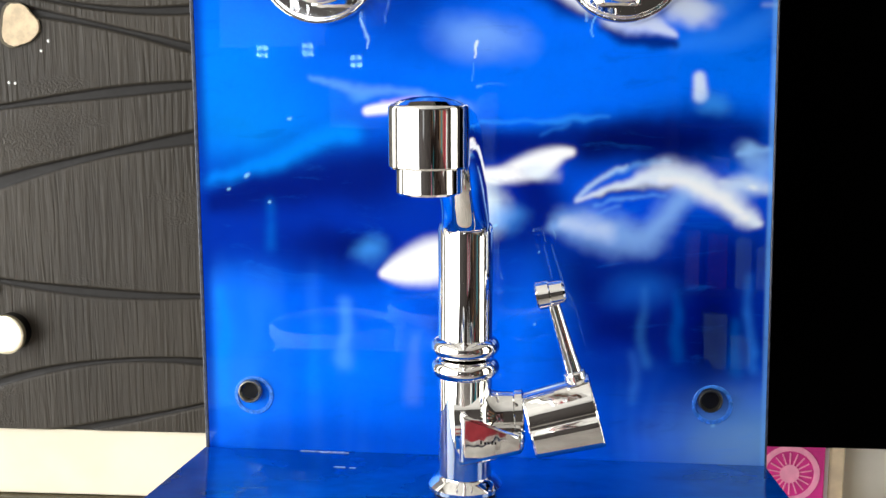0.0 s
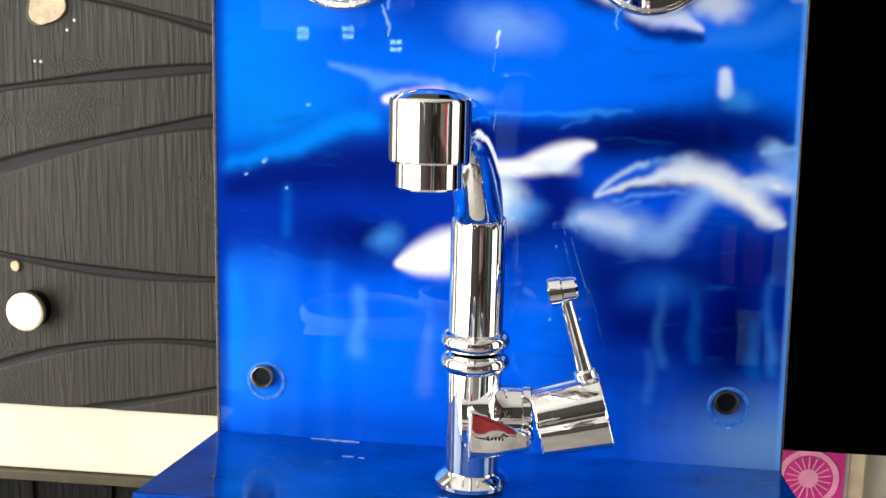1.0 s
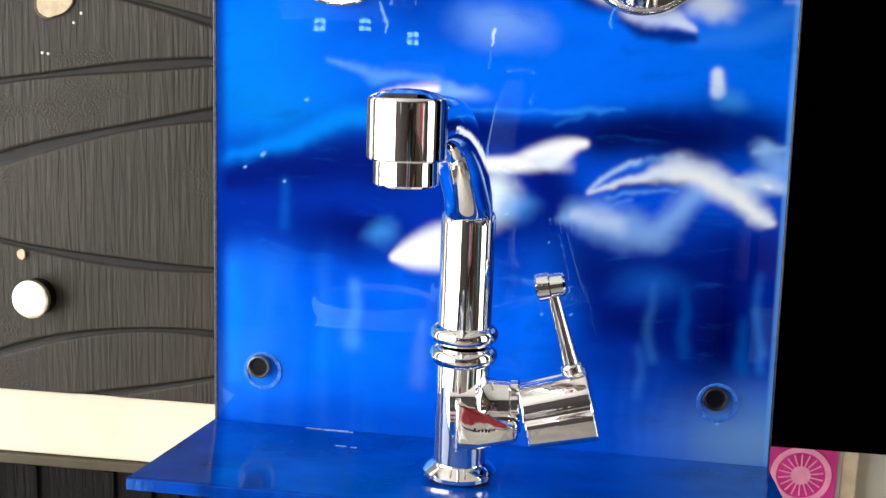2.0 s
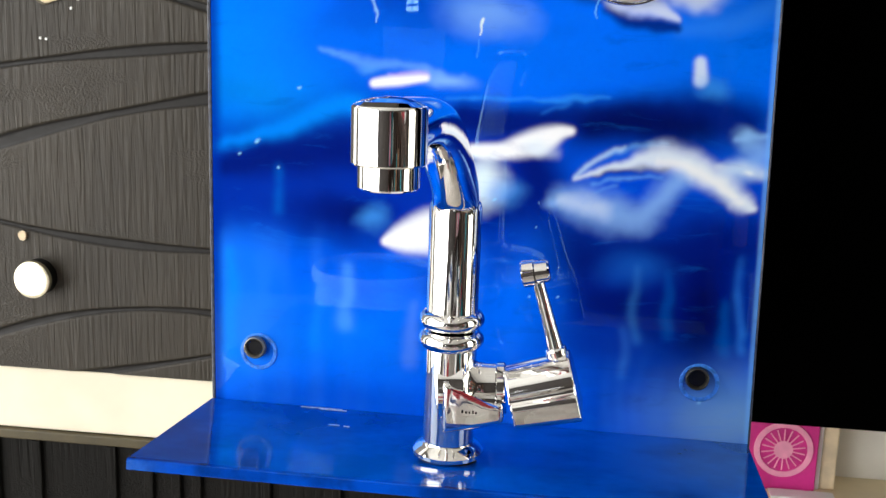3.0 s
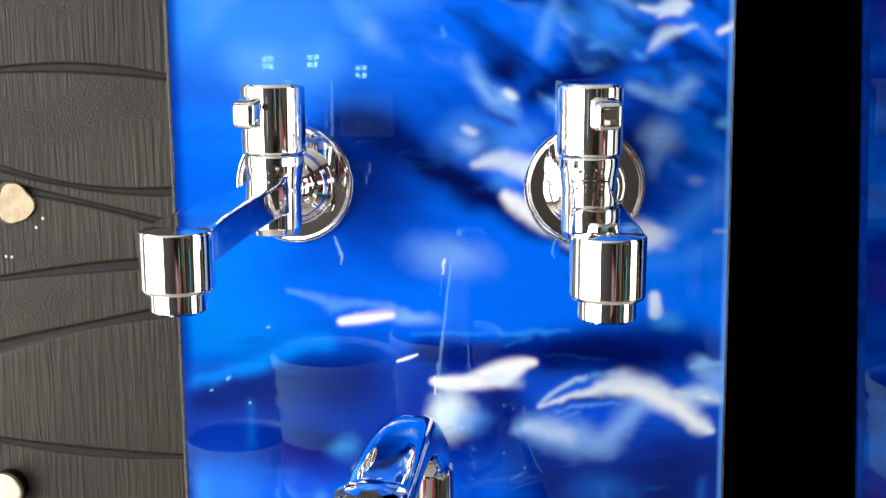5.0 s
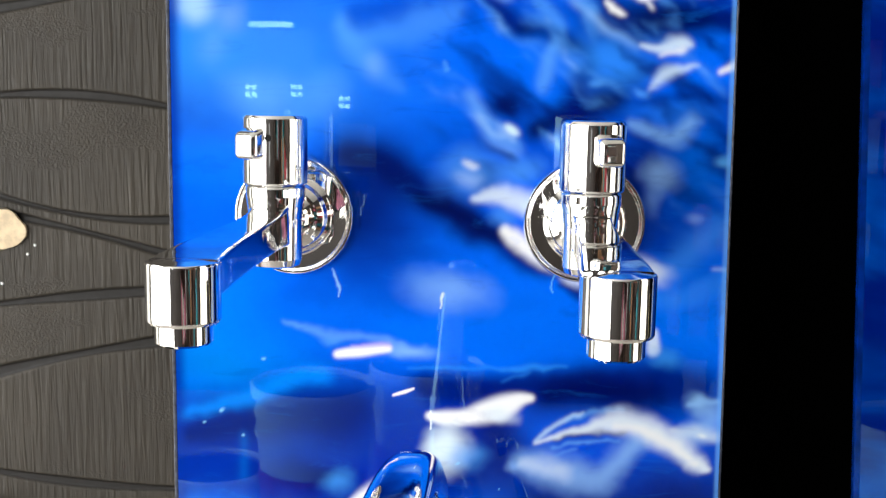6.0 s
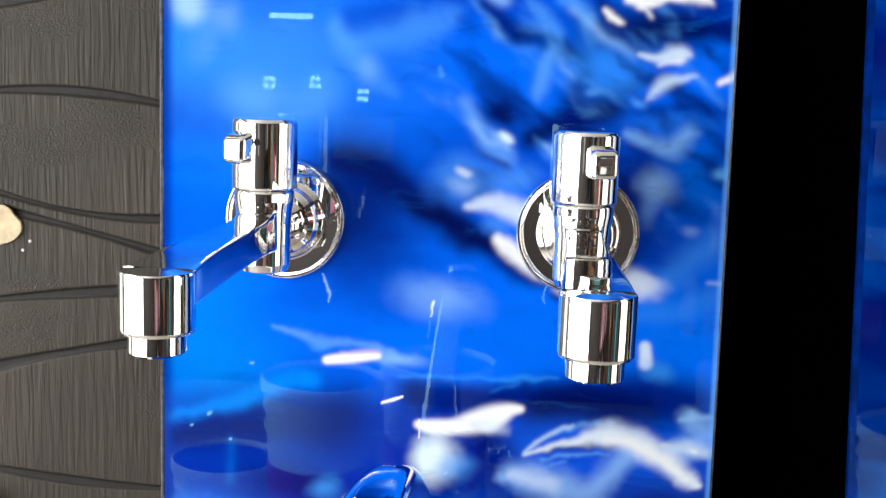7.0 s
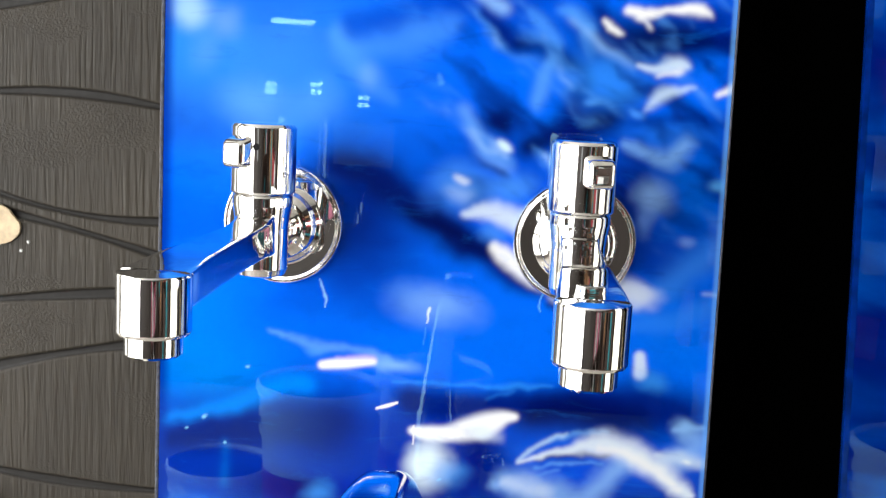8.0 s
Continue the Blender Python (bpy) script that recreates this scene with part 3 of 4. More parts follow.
    stroke([(0.101, 1.504, 0.0009), (0.11, 1.503, 0.0027), (0.118, 1.505, 0.0039), (0.123, 1.504, 0.0015)], 0.9, 0.85, (0.65, 0.82, 0.98))
    stroke([(0.11, 1.499, 0.0012), (0.119, 1.501, 0.0018)], 0.9, 0.7, white)
    stroke([(0.106, 1.483, 0.0018), (0.111, 1.488, 0.0039), (0.118, 1.491, 0.0024), (0.129, 1.493, 0.0006)], 0.95, 0.8, (0.59, 0.78, 0.98))
    stroke([(0.14, 1.491, 0.0012), (0.149, 1.495, 0.0021)], 0.7, 0.95, white)
    spot(0.101, 1.48, 0.0048, 0.0018, -20, 0.9, 0.7, sky)
    spot(0.079, 1.486, 0.0036, 0.0015, 0, 0.9, 0.6, sky)
    stroke([(0.095, 1.464, 0.0027), (0.109, 1.46, 0.0042), (0.12, 1.459, 0.0054), (0.127, 1.465, 0.0036)], 1.0, 0.65, (0.23, 0.50, 0.92))
    spot(0.113, 1.437, 0.0090, 0.0078, -20, 0.95, 0.8, (0.23, 0.45, 0.90))
    spot(0.109, 1.423, 0.0048, 0.0066, 0, 0.95, 0.5, (0.20, 0.41, 0.90))
    spot(0.13, 1.415, 0.0030, 0.0024, 0, 0.95, 0.5, (0.27, 0.43, 0.85))
    spot(0.105, 1.386, 0.0114, 0.0060, -24, 0.8, 0.9, (0.73, 0.82, 0.97))
    spot(0.143, 1.446, 0.0039, 0.0024, -10, 0.9, 0.7, (0.11, 0.45, 1.00))
    spot(0.034, 1.459, 0.0045, 0.0021, -33, 0.5, 0.97, (0.71, 0.93, 1.00))
    spot(0.013, 1.439, 0.0039, 0.0018, -12, 0.7, 0.85, (0.73, 0.82, 0.98))
    spot(0.011, 1.431, 0.0066, 0.0042, 0, 0.95, 0.55, (0.36, 0.54, 0.96))
    stroke([(0.014, 1.42, 0.0024), (0.029, 1.422, 0.0048), (0.046, 1.418, 0.0060)], 0.85, 0.85, (0.71, 0.84, 0.98))
    stroke([(0.031, 1.404, 0.0030), (0.039, 1.399, 0.0048), (0.058, 1.389, 0.0048), (0.07, 1.387, 0.0030)], 0.7, 0.95, white)
    spot(0.03, 1.411, 0.0060, 0.0042, 0, 0.95, 0.5, sky)
    stroke([(0.143, 1.389, 0.0004), (0.151, 1.387, 0.0006)], 0.8, 0.8, (0.65, 0.85, 1.00))
    soften(0.0006)
    # middle: sheen, bar and ripple lines
    stroke([(-0.089, 1.353, 0.0010), (-0.067, 1.348, 0.0026), (-0.049, 1.345, 0.0022), (-0.022, 1.342, 0.0016)], 1.0, 0.42, (0.20, 0.50, 1.00))
    spot(-0.061, 1.344, 0.0045, 0.0022, 0, 0.95, 0.5, sky)
    spot(-0.021, 1.338, 0.0141, 0.0035, -5, 0.95, 0.75, (0.27, 0.54, 1.00))
    stroke([(-0.058, 1.335, 0.0022), (-0.052, 1.336, 0.0026), (-0.043, 1.337, 0.0026), (-0.03, 1.339, 0.0019)], 0.5, 1.0, (0.97, 0.97, 0.98))
    stroke([(-0.052, 1.339, 0.0006), (-0.031, 1.341, 0.0010)], 0.95, 0.7, (0.65, 0.46, 0.90))
    stroke([(-0.019, 1.328, 0.0006), (0.011, 1.33, 0.0010), (0.028, 1.33, 0.0006), (0.043, 1.329, 0.0019), (0.069, 1.331, 0.0006)], 0.95, 0.6, (0.03, 0.32, 1.00))
    stroke([(0.034, 1.323, 0.0006), (0.046, 1.326, 0.0010)], 0.95, 0.4, (0.03, 0.28, 1.00))
    spot(0.003, 1.372, 0.0192, 0.0096, -6, 0.95, 0.7, (0.20, 0.43, 1.00))
    stroke([(0.066, 1.378, 0.0026), (0.08, 1.372, 0.0032), (0.098, 1.37, 0.0026)], 0.8, 0.85, deep)
    stroke([(0.068, 1.383, 0.0045), (0.082, 1.38, 0.0051), (0.099, 1.374, 0.0010)], 0.6, 0.85, (0.71, 0.80, 0.97))
    spot(0.105, 1.385, 0.0128, 0.0048, 8, 0.9, 0.75, (0.59, 0.71, 0.96))
    stroke([(0.112, 1.352, 0.0029), (0.113, 1.343, 0.0035)], 0.5, 0.85, (0.71, 0.84, 0.98))
    spot(0.12, 1.338, 0.0077, 0.0048, -10, 0.95, 0.6, (0.04, 0.30, 0.85))
    # pale fish beside the tap
    stroke([(-0.007, 1.302, 0.0022), (0.001, 1.301, 0.0042), (0.013, 1.302, 0.0045), (0.023, 1.305, 0.0061), (0.034, 1.309, 0.0064), (0.042, 1.313, 0.0038), (0.048, 1.314, 0.0022)], 0.5, 0.97, white)
    spot(0.033, 1.303, 0.0077, 0.0051, -10, 0.7, 0.8, (0.78, 0.89, 0.98))
    spot(0.002, 1.283, 0.0115, 0.0134, -10, 0.75, 0.92, (0.80, 0.96, 0.98))
    spot(0.014, 1.278, 0.0083, 0.0064, 0, 1.0, 0.55, (0.08, 0.38, 1.00))
    stroke([(-0.05, 1.249, 0.0026), (-0.038, 1.252, 0.0086), (-0.024, 1.256, 0.0122), (-0.017, 1.259, 0.0096)], 0.4, 0.97, white)
    spot(-0.057, 1.261, 0.0083, 0.0064, 30, 1.0, 0.6, (0.06, 0.36, 1.00))
    # large fish
    stroke([(0.138, 1.315, 0.0051), (0.145, 1.306, 0.0064), (0.136, 1.298, 0.0064), (0.127, 1.296, 0.0019)], 1.0, 0.6, (0.27, 0.54, 0.98))
    stroke([(0.125, 1.3, 0.0019), (0.136, 1.299, 0.0051), (0.148, 1.297, 0.0038)], 0.9, 0.6, (0.71, 0.87, 0.97))
    stroke([(0.133, 1.315, 0.0013), (0.14, 1.317, 0.0026), (0.147, 1.316, 0.0013)], 0.9, 0.6, (0.27, 0.54, 0.95))
    stroke([(0.057, 1.283, 0.0010), (0.08, 1.283, 0.0090), (0.097, 1.288, 0.0051)], 0.95, 0.85, (0.00, 0.07, 0.75))
    stroke([(0.038, 1.275, 0.0032), (0.047, 1.277, 0.0070), (0.059, 1.273, 0.0090), (0.074, 1.269, 0.0086), (0.087, 1.269, 0.0070), (0.095, 1.276, 0.0058), (0.102, 1.285, 0.0064), (0.11, 1.292, 0.0058)], 1.0, 0.72, (0.27, 0.52, 0.98))
    stroke([(0.044, 1.277, 0.0026), (0.054, 1.276, 0.0051), (0.067, 1.271, 0.0048)], 1.0, 0.6, (0.65, 0.78, 0.98))
    stroke([(0.06, 1.29, 0.0010), (0.074, 1.294, 0.0016), (0.088, 1.297, 0.0019), (0.102, 1.297, 0.0010)], 0.9, 0.85, deep)
    stroke([(0.06, 1.285, 0.0006), (0.074, 1.289, 0.0010), (0.088, 1.292, 0.0008), (0.098, 1.293, 0.0006)], 0.9, 0.6, (0.18, 0.50, 1.00))
    stroke([(0.062, 1.281, 0.0005), (0.074, 1.285, 0.0006)], 0.9, 0.5, (0.18, 0.50, 1.00))
    stroke([(0.051, 1.29, 0.0006), (0.06, 1.298, 0.0013), (0.067, 1.303, 0.0013), (0.074, 1.307, 0.0006)], 0.9, 0.8, (0.54, 0.78, 0.98))
    stroke([(0.067, 1.302, 0.0010), (0.082, 1.308, 0.0013), (0.099, 1.31, 0.0010)], 0.95, 0.5, (0.18, 0.49, 0.98))
    stroke([(0.051, 1.289, 0.0006), (0.061, 1.292, 0.0016), (0.074, 1.297, 0.0022), (0.085, 1.301, 0.0042), (0.098, 1.304, 0.0061), (0.111, 1.3, 0.0067), (0.124, 1.292, 0.0067), (0.135, 1.283, 0.0054), (0.144, 1.276, 0.0016)], 0.85, 0.92, (0.78, 0.89, 0.98))
    stroke([(0.096, 1.301, 0.0019), (0.111, 1.298, 0.0029), (0.126, 1.289, 0.0029), (0.138, 1.28, 0.0019)], 1.0, 0.6, (0.97, 0.97, 0.96))
    spot(0.141, 1.297, 0.0022, 0.0013, 0, 0.9, 0.9, (0.92, 0.97, 1.00))
    soften(0.0007)
    # small scratches and drips in the print
    stroke([(-0.061, 1.382, 0.0003), (-0.06, 1.376, 0.0006), (-0.059, 1.369, 0.0003)], 0.8, 0.7, (0.36, 0.65, 1.00))
    stroke([(0.062, 1.383, 0.0006), (0.06, 1.379, 0.0005), (0.061, 1.372, 0.0003)], 0.8, 0.7, (0.18, 0.59, 1.00))
    spot(-0.098, 1.333, 0.0010, 0.0007, 30, 0.9, 0.8, (0.27, 0.67, 1.00))
    spot(-0.109, 1.287, 0.0008, 0.0006, 30, 0.9, 0.8, (0.27, 0.67, 1.00))
    spot(-0.132, 1.294, 0.0008, 0.0006, 30, 0.9, 0.8, (0.27, 0.67, 1.00))
    spot(-0.122, 1.3, 0.0016, 0.0011, 30, 0.9, 0.8, (0.27, 0.67, 1.00))
    spot(0.03, 1.26, 0.0006, 0.0004, 30, 0.9, 0.8, (0.27, 0.67, 1.00))
    spot(0.029, 1.223, 0.0006, 0.0004, 30, 0.9, 0.8, (0.27, 0.67, 1.00))
    spot(0.045, 1.224, 0.0008, 0.0006, 30, 0.9, 0.8, (0.27, 0.67, 1.00))
    spot(0.01, 1.275, 0.0010, 0.0007, 30, 0.9, 0.8, (0.27, 0.67, 1.00))
    spot(0.127, 1.168, 0.0010, 0.0007, 30, 0.9, 0.8, (0.27, 0.67, 1.00))
    # the next four are glints reflected in the gloss, laid into the ink
    stroke([(0.0, 1.369, 0.0009), (-0.001, 1.363, 0.0004)], 0.6, 0.95, (0.81, 0.97, 1.00))
    stroke([(-0.002, 1.36, 0.0003), (-0.003, 1.351, 0.0003)], 0.9, 0.5, sky)
    stroke([(-0.027, 1.313, 0.0007), (-0.021, 1.315, 0.0010), (-0.016, 1.317, 0.0006)], 0.5, 0.97, white)
    stroke([(-0.008, 1.304, 0.0006), (-0.007, 1.294, 0.0004)], 0.7, 0.9, white)
    stroke([(-0.002, 1.494, 0.0018), (-0.001, 1.49, 0.0018)], 0.9, 0.5, sky)
    # edge shadow inked along one edge and a pale margin along the other
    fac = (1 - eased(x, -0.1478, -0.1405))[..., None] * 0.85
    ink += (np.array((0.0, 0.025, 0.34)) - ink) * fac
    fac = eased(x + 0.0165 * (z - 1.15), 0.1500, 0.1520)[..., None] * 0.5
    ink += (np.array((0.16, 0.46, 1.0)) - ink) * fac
    return ink


def printed_sheet(x0, x1, z0, z1, y0, y1, lean, nx, nz):
    """A sheet of nx by nz fields on its front, with the print as ink on its points; one side leans in."""
    zs = np.linspace(z0, z1, nz + 1)
    x = x0 + np.linspace(0, 1, nx + 1)[:, None] * (x1 - lean * zs[None] - x0)
    z = np.broadcast_to(zs[None], x.shape)
    front = np.stack([x, np.full(x.shape, y0), z], -1).reshape(-1, 3)
    i, j = np.meshgrid(np.arange(nx), np.arange(nz), indexing="ij")
    a = (i * (nz + 1) + j).ravel()
    faces = np.stack([a, a + nz + 1, a + nz + 2, a + 1], -1).tolist()
    k, n = len(front), nz + 1
    back = [(x[0, 0], y1, z0), (x[-1, 0], y1, z0), (x[-1, -1], y1, z1), (x[0, -1], y1, z1)]
    faces += [(k, k + 3, k + 2, k + 1), (*range(0, k, n), k + 1, k)[::-1], (*range(n - 1, k, n), k + 2, k + 3), (*range(n), k + 3, k), (*range(k - n, k), k + 2, k + 1)[::-1]]
    me = bpy.data.meshes.new("panel")
    me.from_pydata(front.tolist() + back, [], faces)
    ink = me.attributes.new("ink", "FLOAT_COLOR", "POINT")
    tone = np.vstack([water_print(x, z + 1.15).reshape(-1, 3), np.tile((0.0, 0.05, 0.4), (4, 1))])
    ink.data.foreach_set("color", np.c_[np.clip(tone, 0, 1), np.ones(k + 4)].astype(np.float32).ravel())
    me.materials.append(PRINT)
    me.update()
    return new("panel", me)


def display_stand():
    s = thing("display_stand", 0, 0, 1.15, "blue acrylic display panel printed with water, with a shelf", "display stand")

    def leant(x0, x1, y0, y1, e):
        bm = box(x0, x1, y0, y1, -0.008, 0.47, e)
        for v in bm.verts:
            if v.co.x > 0:
                v.co.x -= 0.0165 * v.co.z
        return bm

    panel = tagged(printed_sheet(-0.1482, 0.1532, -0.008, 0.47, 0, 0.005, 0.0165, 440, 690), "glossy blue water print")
    panel.parent = s
    part("edge", box(-0.1505, -0.1484, 0.0002, 0.005, -0.008, 0.47, 0.0005), ACRYL, s, "clear dark edge", False)
    part("edge", leant(0.1534, 0.1545, 0.0002, 0.005, 0.0004), ACRYL, s, "clear dark edge", False)
    for x in (-0.1238, 0.1232):
        part("standoff", lathe([(0, -0.101), (0.006, -0.101), (0.006, -0.005), (0, -0.005)], Matrix.Translation((x, 0, 0.0335)) @ FRONT, 20), STEEL, s)
    tilt = pose(0.0015, 0, -0.001, -8.5, 0.55)

    def slab(y0, y1, z0, z1):
        bm = box(-0.5, 0.5, y0, y1, z0, z1, 0.0006)
        for v in bm.verts:
            v.co.x *= 0.3035 + 0.115 * v.co.y
        bmesh.ops.transform(bm, matrix=tilt, verts=bm.verts[:])
        return bm

    part("shelf", slab(-0.1365, -0.0008, -0.005, 0), BLUE_SHELF, s, "glossy blue acrylic shelf", False)
    part("front_edge", slab(-0.141, -0.1367, -0.0052, 0.0002), BLUE_EDGE, s, "polished blue front edge", False)
    rnd = random.Random(4)
    for x, y, w, d in ((-0.086, -0.004, 0.012, 0.0009), (-0.079, -0.0058, 0.008, 0.0006), (-0.07, -0.042, 0.003, 0.0005), (-0.063, -0.043, 0.0016, 0.0005)):
        top = [(x + w * a, d * (0.4 + 0.6 * rnd.random())) for a in np.linspace(-1, 1, 9)]
        bm = prism(top + [(px, -pz * 0.8) for px, pz in top[::-1]], -0.0002, 0.0002)
        bmesh.ops.transform(bm, matrix=tilt @ Matrix.Translation((0, y, 0.0002)) @ Matrix.Rotation(radians(-90), 4, "X"), verts=bm.verts[:])
        part("scuff", bm, SCUFF, s, "whitish scuff mark", False)
    return s


display_stand()

p2 = thing("display_stand", 0.2303, 0.002, 1.137, "second blue printed acrylic panel with a rounded corner", "display stand")
r = 0.016
outline = [(r - r * math.cos(a), r - r * math.sin(a)) for a in np.linspace(0, math.pi / 2, 8)] + [(0.3, 0), (0.3, 0.48), (0, 0.48)]
slant = Matrix.Rotation(radians(-2.75), 4, "Y")
bm = prism([(x + 0.003, z + 0.003) for x, z in outline], 0, 0.005)
bmesh.ops.transform(bm, matrix=Matrix.Translation((0.2, 0, 0)) @ slant, verts=bm.verts[:])
part("panel", bm, DARK_WATER, p2, "glossy dark blue water print", False).location = (-0.2, 0, 0)
bm = prism(outline, 0.0004, 0.0046)
bmesh.ops.transform(bm, matrix=slant, verts=bm.verts[:])
part("edge", bm, DARK_EDGE, p2, "polished blue edge", False)
for z in (0.05, 0.42):
    part("standoff", lathe([(0, -0.1008), (0.006, -0.1008), (0.006, -0.004), (0, -0.004)], Matrix.Translation((0.06, 0, z)) @ FRONT, 20), STEEL, p2)


# ---- taps ----


def pillar_tap():
    t = thing("pillar_tap", -0.0015, -0.088, 1.158, "chrome swan neck pillar tap standing on the blue shelf", "tap")
    part("gasket", lathe([(0, 0.0028), (0.0138, 0.0028), (0.0142, 0.0036), (0.0142, 0.0072), (0, 0.0072)]), DARK, t, "thin black rubber gasket")
    part("base_flange", lathe([(0, 0.0068), (0.0152, 0.0068), (0.0170, 0.0080), (0.0170, 0.0098), (0.0152, 0.0120), (0.0136, 0.0130), (0.0128, 0.0142), (0, 0.0142)]), CHROME, t)
    part("body", lathe([(0, 0.0135), (0.0122, 0.0135), (0.0124, 0.0615), (0, 0.0615)]), CHROME, t)
    for z in (0.0605, 0.0702):
        c = [(0.0114 + 0.0042 * math.cos(a), z + 0.0044 + 0.0044 * math.sin(a)) for a in np.linspace(-math.pi / 2, math.pi / 2, 11)]
        part("ring", lathe([(0, z)] + c + [(0, z + 0.0088)]), CHROME, t)
    part("tube", lathe([(0, 0.078), (0.0123, 0.078), (0.0123, 0.1275), (0.0118, 0.1298), (0.0108, 0.1312), (0, 0.1312)]), CHROME, t)
    # spout: leans forward from the tube and ends in the outlet
    keys = [(0, 0, 0.124, 0.0108, 0.0108), (0, -0.004, 0.135, 0.0106, 0.0104), (0, -0.02, 0.1462, 0.0102, 0.0100), (0, -0.047, 0.1595, 0.0102, 0.0100),
            (0, -0.077, 0.1695, 0.0106, 0.0100), (0, -0.112, 0.1765, 0.0112, 0.0092), (0, -0.147, 0.1797, 0.0115, 0.0080), (0, -0.171, 0.1797, 0.0106, 0.0074)]
    part("spout", sweep(keys, 2.9, 7, 48), CHROME, t, "curved chrome spout")
    m = Matrix.Translation((-0.0005, -0.174, 0.0012))
    part("outlet", lathe([(0, 0.169), (0.0110, 0.169), (0.0115, 0.1696), (0.0115, 0.1860), (0.0112, 0.1866), (0.0085, 0.1880), (0.0045, 0.1889), (0, 0.1892)], m), CHROME, t)
    part("aerator", lathe([(0, 0.1615), (0.0086, 0.1615), (0.0094, 0.1622), (0.0094, 0.169), (0, 0.169)], m), CHROME, t)
    # side valve
    arm = Matrix.Translation((0, 0, 0.0402)) @ Matrix.Diagonal((1, 0.74, 1, 1)) @ Matrix.Rotation(radians(86), 4, "Y")
    c = [(0.0192 - 0.0072 * math.sin(a), 0.0205 - 0.0125 * math.cos(a)) for a in np.linspace(0.0, math.pi / 2, 11)]
    part("side_arm", lathe([(0, -0.004), (0.0192, -0.004)] + c + [(0.0118, 0.0225), (0.0126, 0.0232), (0.0126, 0.0264), (0.0118, 0.027), (0, 0.027)], arm, 48), CHROME, t, "chrome side arm of the valve")
    gusset = prism([(-0.002, 0.0215), (0.0270, 0.0290), (0.0272, 0.0392), (0.0120, 0.0392), (0.0050, 0.0420), (0.0010, 0.0480), (-0.002, 0.0480)], -0.0152, 0.0152, 0.0028)
    part("gusset", gusset, CHROME, t, "flat faced chrome gusset")
    for dx, h in ((0.0, 0.0016), (0.0018, 0.0010), (0.0034, 0.0010), (0.0050, 0.0016), (0.0064, 0.0012)):
        part("engraved_mark", box(0.0075 + dx, 0.0083 + dx, -0.0154, -0.0150, 0.0335, 0.0335 + h), DARK, t, "tiny dark engraved mark", False)
    # rounded upper half over a proud flat lower facet
    side = [(0.0128 * math.cos(a), 0.002 + 0.0128 * math.sin(a)) for a in np.linspace(0, math.pi, 17)]
    side += [(-0.0128, -0.0012), (-0.0142, -0.0022), (-0.0148, -0.0040), (-0.0146, -0.0128), (-0.0128, -0.0148), (0.0128, -0.0148), (0.0142, -0.0128), (0.0142, -0.0022), (0.0128, -0.0012)]
    bm = prism(side, -0.0158, 0.0158, 0.0012)
    bmesh.ops.rotate(bm, cent=(0, 0, 0), matrix=Matrix.Rotation(radians(90), 3, "Z"), verts=bm.verts[:])
    for v in bm.verts:
        v.co.z *= 1 + 0.06 * v.co.x / 0.0158
    bmesh.ops.transform(bm, matrix=Matrix.Translation((0.0443, 0, 0.0437)) @ Matrix.Rotation(radians(-15), 4, "Y"), verts=bm.verts[:])
    handle = part("valve_handle", bm, CHROME, t, "chrome valve handle block")
    m = Matrix.Translation((0.0505, 0, 0.058)) @ Matrix.Rotation(radians(-17), 4, "Y")
    part("collar", lathe(rounded(0.0052, 0, 0.006, 0.001), m, 24), CHROME, handle)
    part("lever", lathe([(0, 0.004), (0.0040, 0.004), (0.0034, 0.016), (0.0029, 0.040), (0, 0.040)], m, 24), CHROME, handle, "slim chrome lever")
    m = Matrix.Translation((0.0405, 0.0, 0.0995)) @ Matrix.Rotation(radians(-12), 4, "Y") @ Matrix.Rotation(radians(-90), 4, "Y")
    part("lever_tip", lathe([(0, -0.004), (0.0042, -0.004), (0.0054, -0.003), (0.0056, 0.0025), (0.0064, 0.0032), (0.0064, 0.0082), (0.0056, 0.009), (0, 0.009)], m, 24), CHROME, handle)
    # threaded shank below the shelf
    prof = [(0, -0.047)]
    for i in range(26):
        z = -0.047 + i * 0.0015
        prof += [(0.0086, z), (0.0096, z + 0.00075)]
    part("threaded_shank", lathe(prof + [(0.0086, -0.0055), (0, -0.0055)], None, 28), GALV, t, "dull metal threaded shank")
    return t


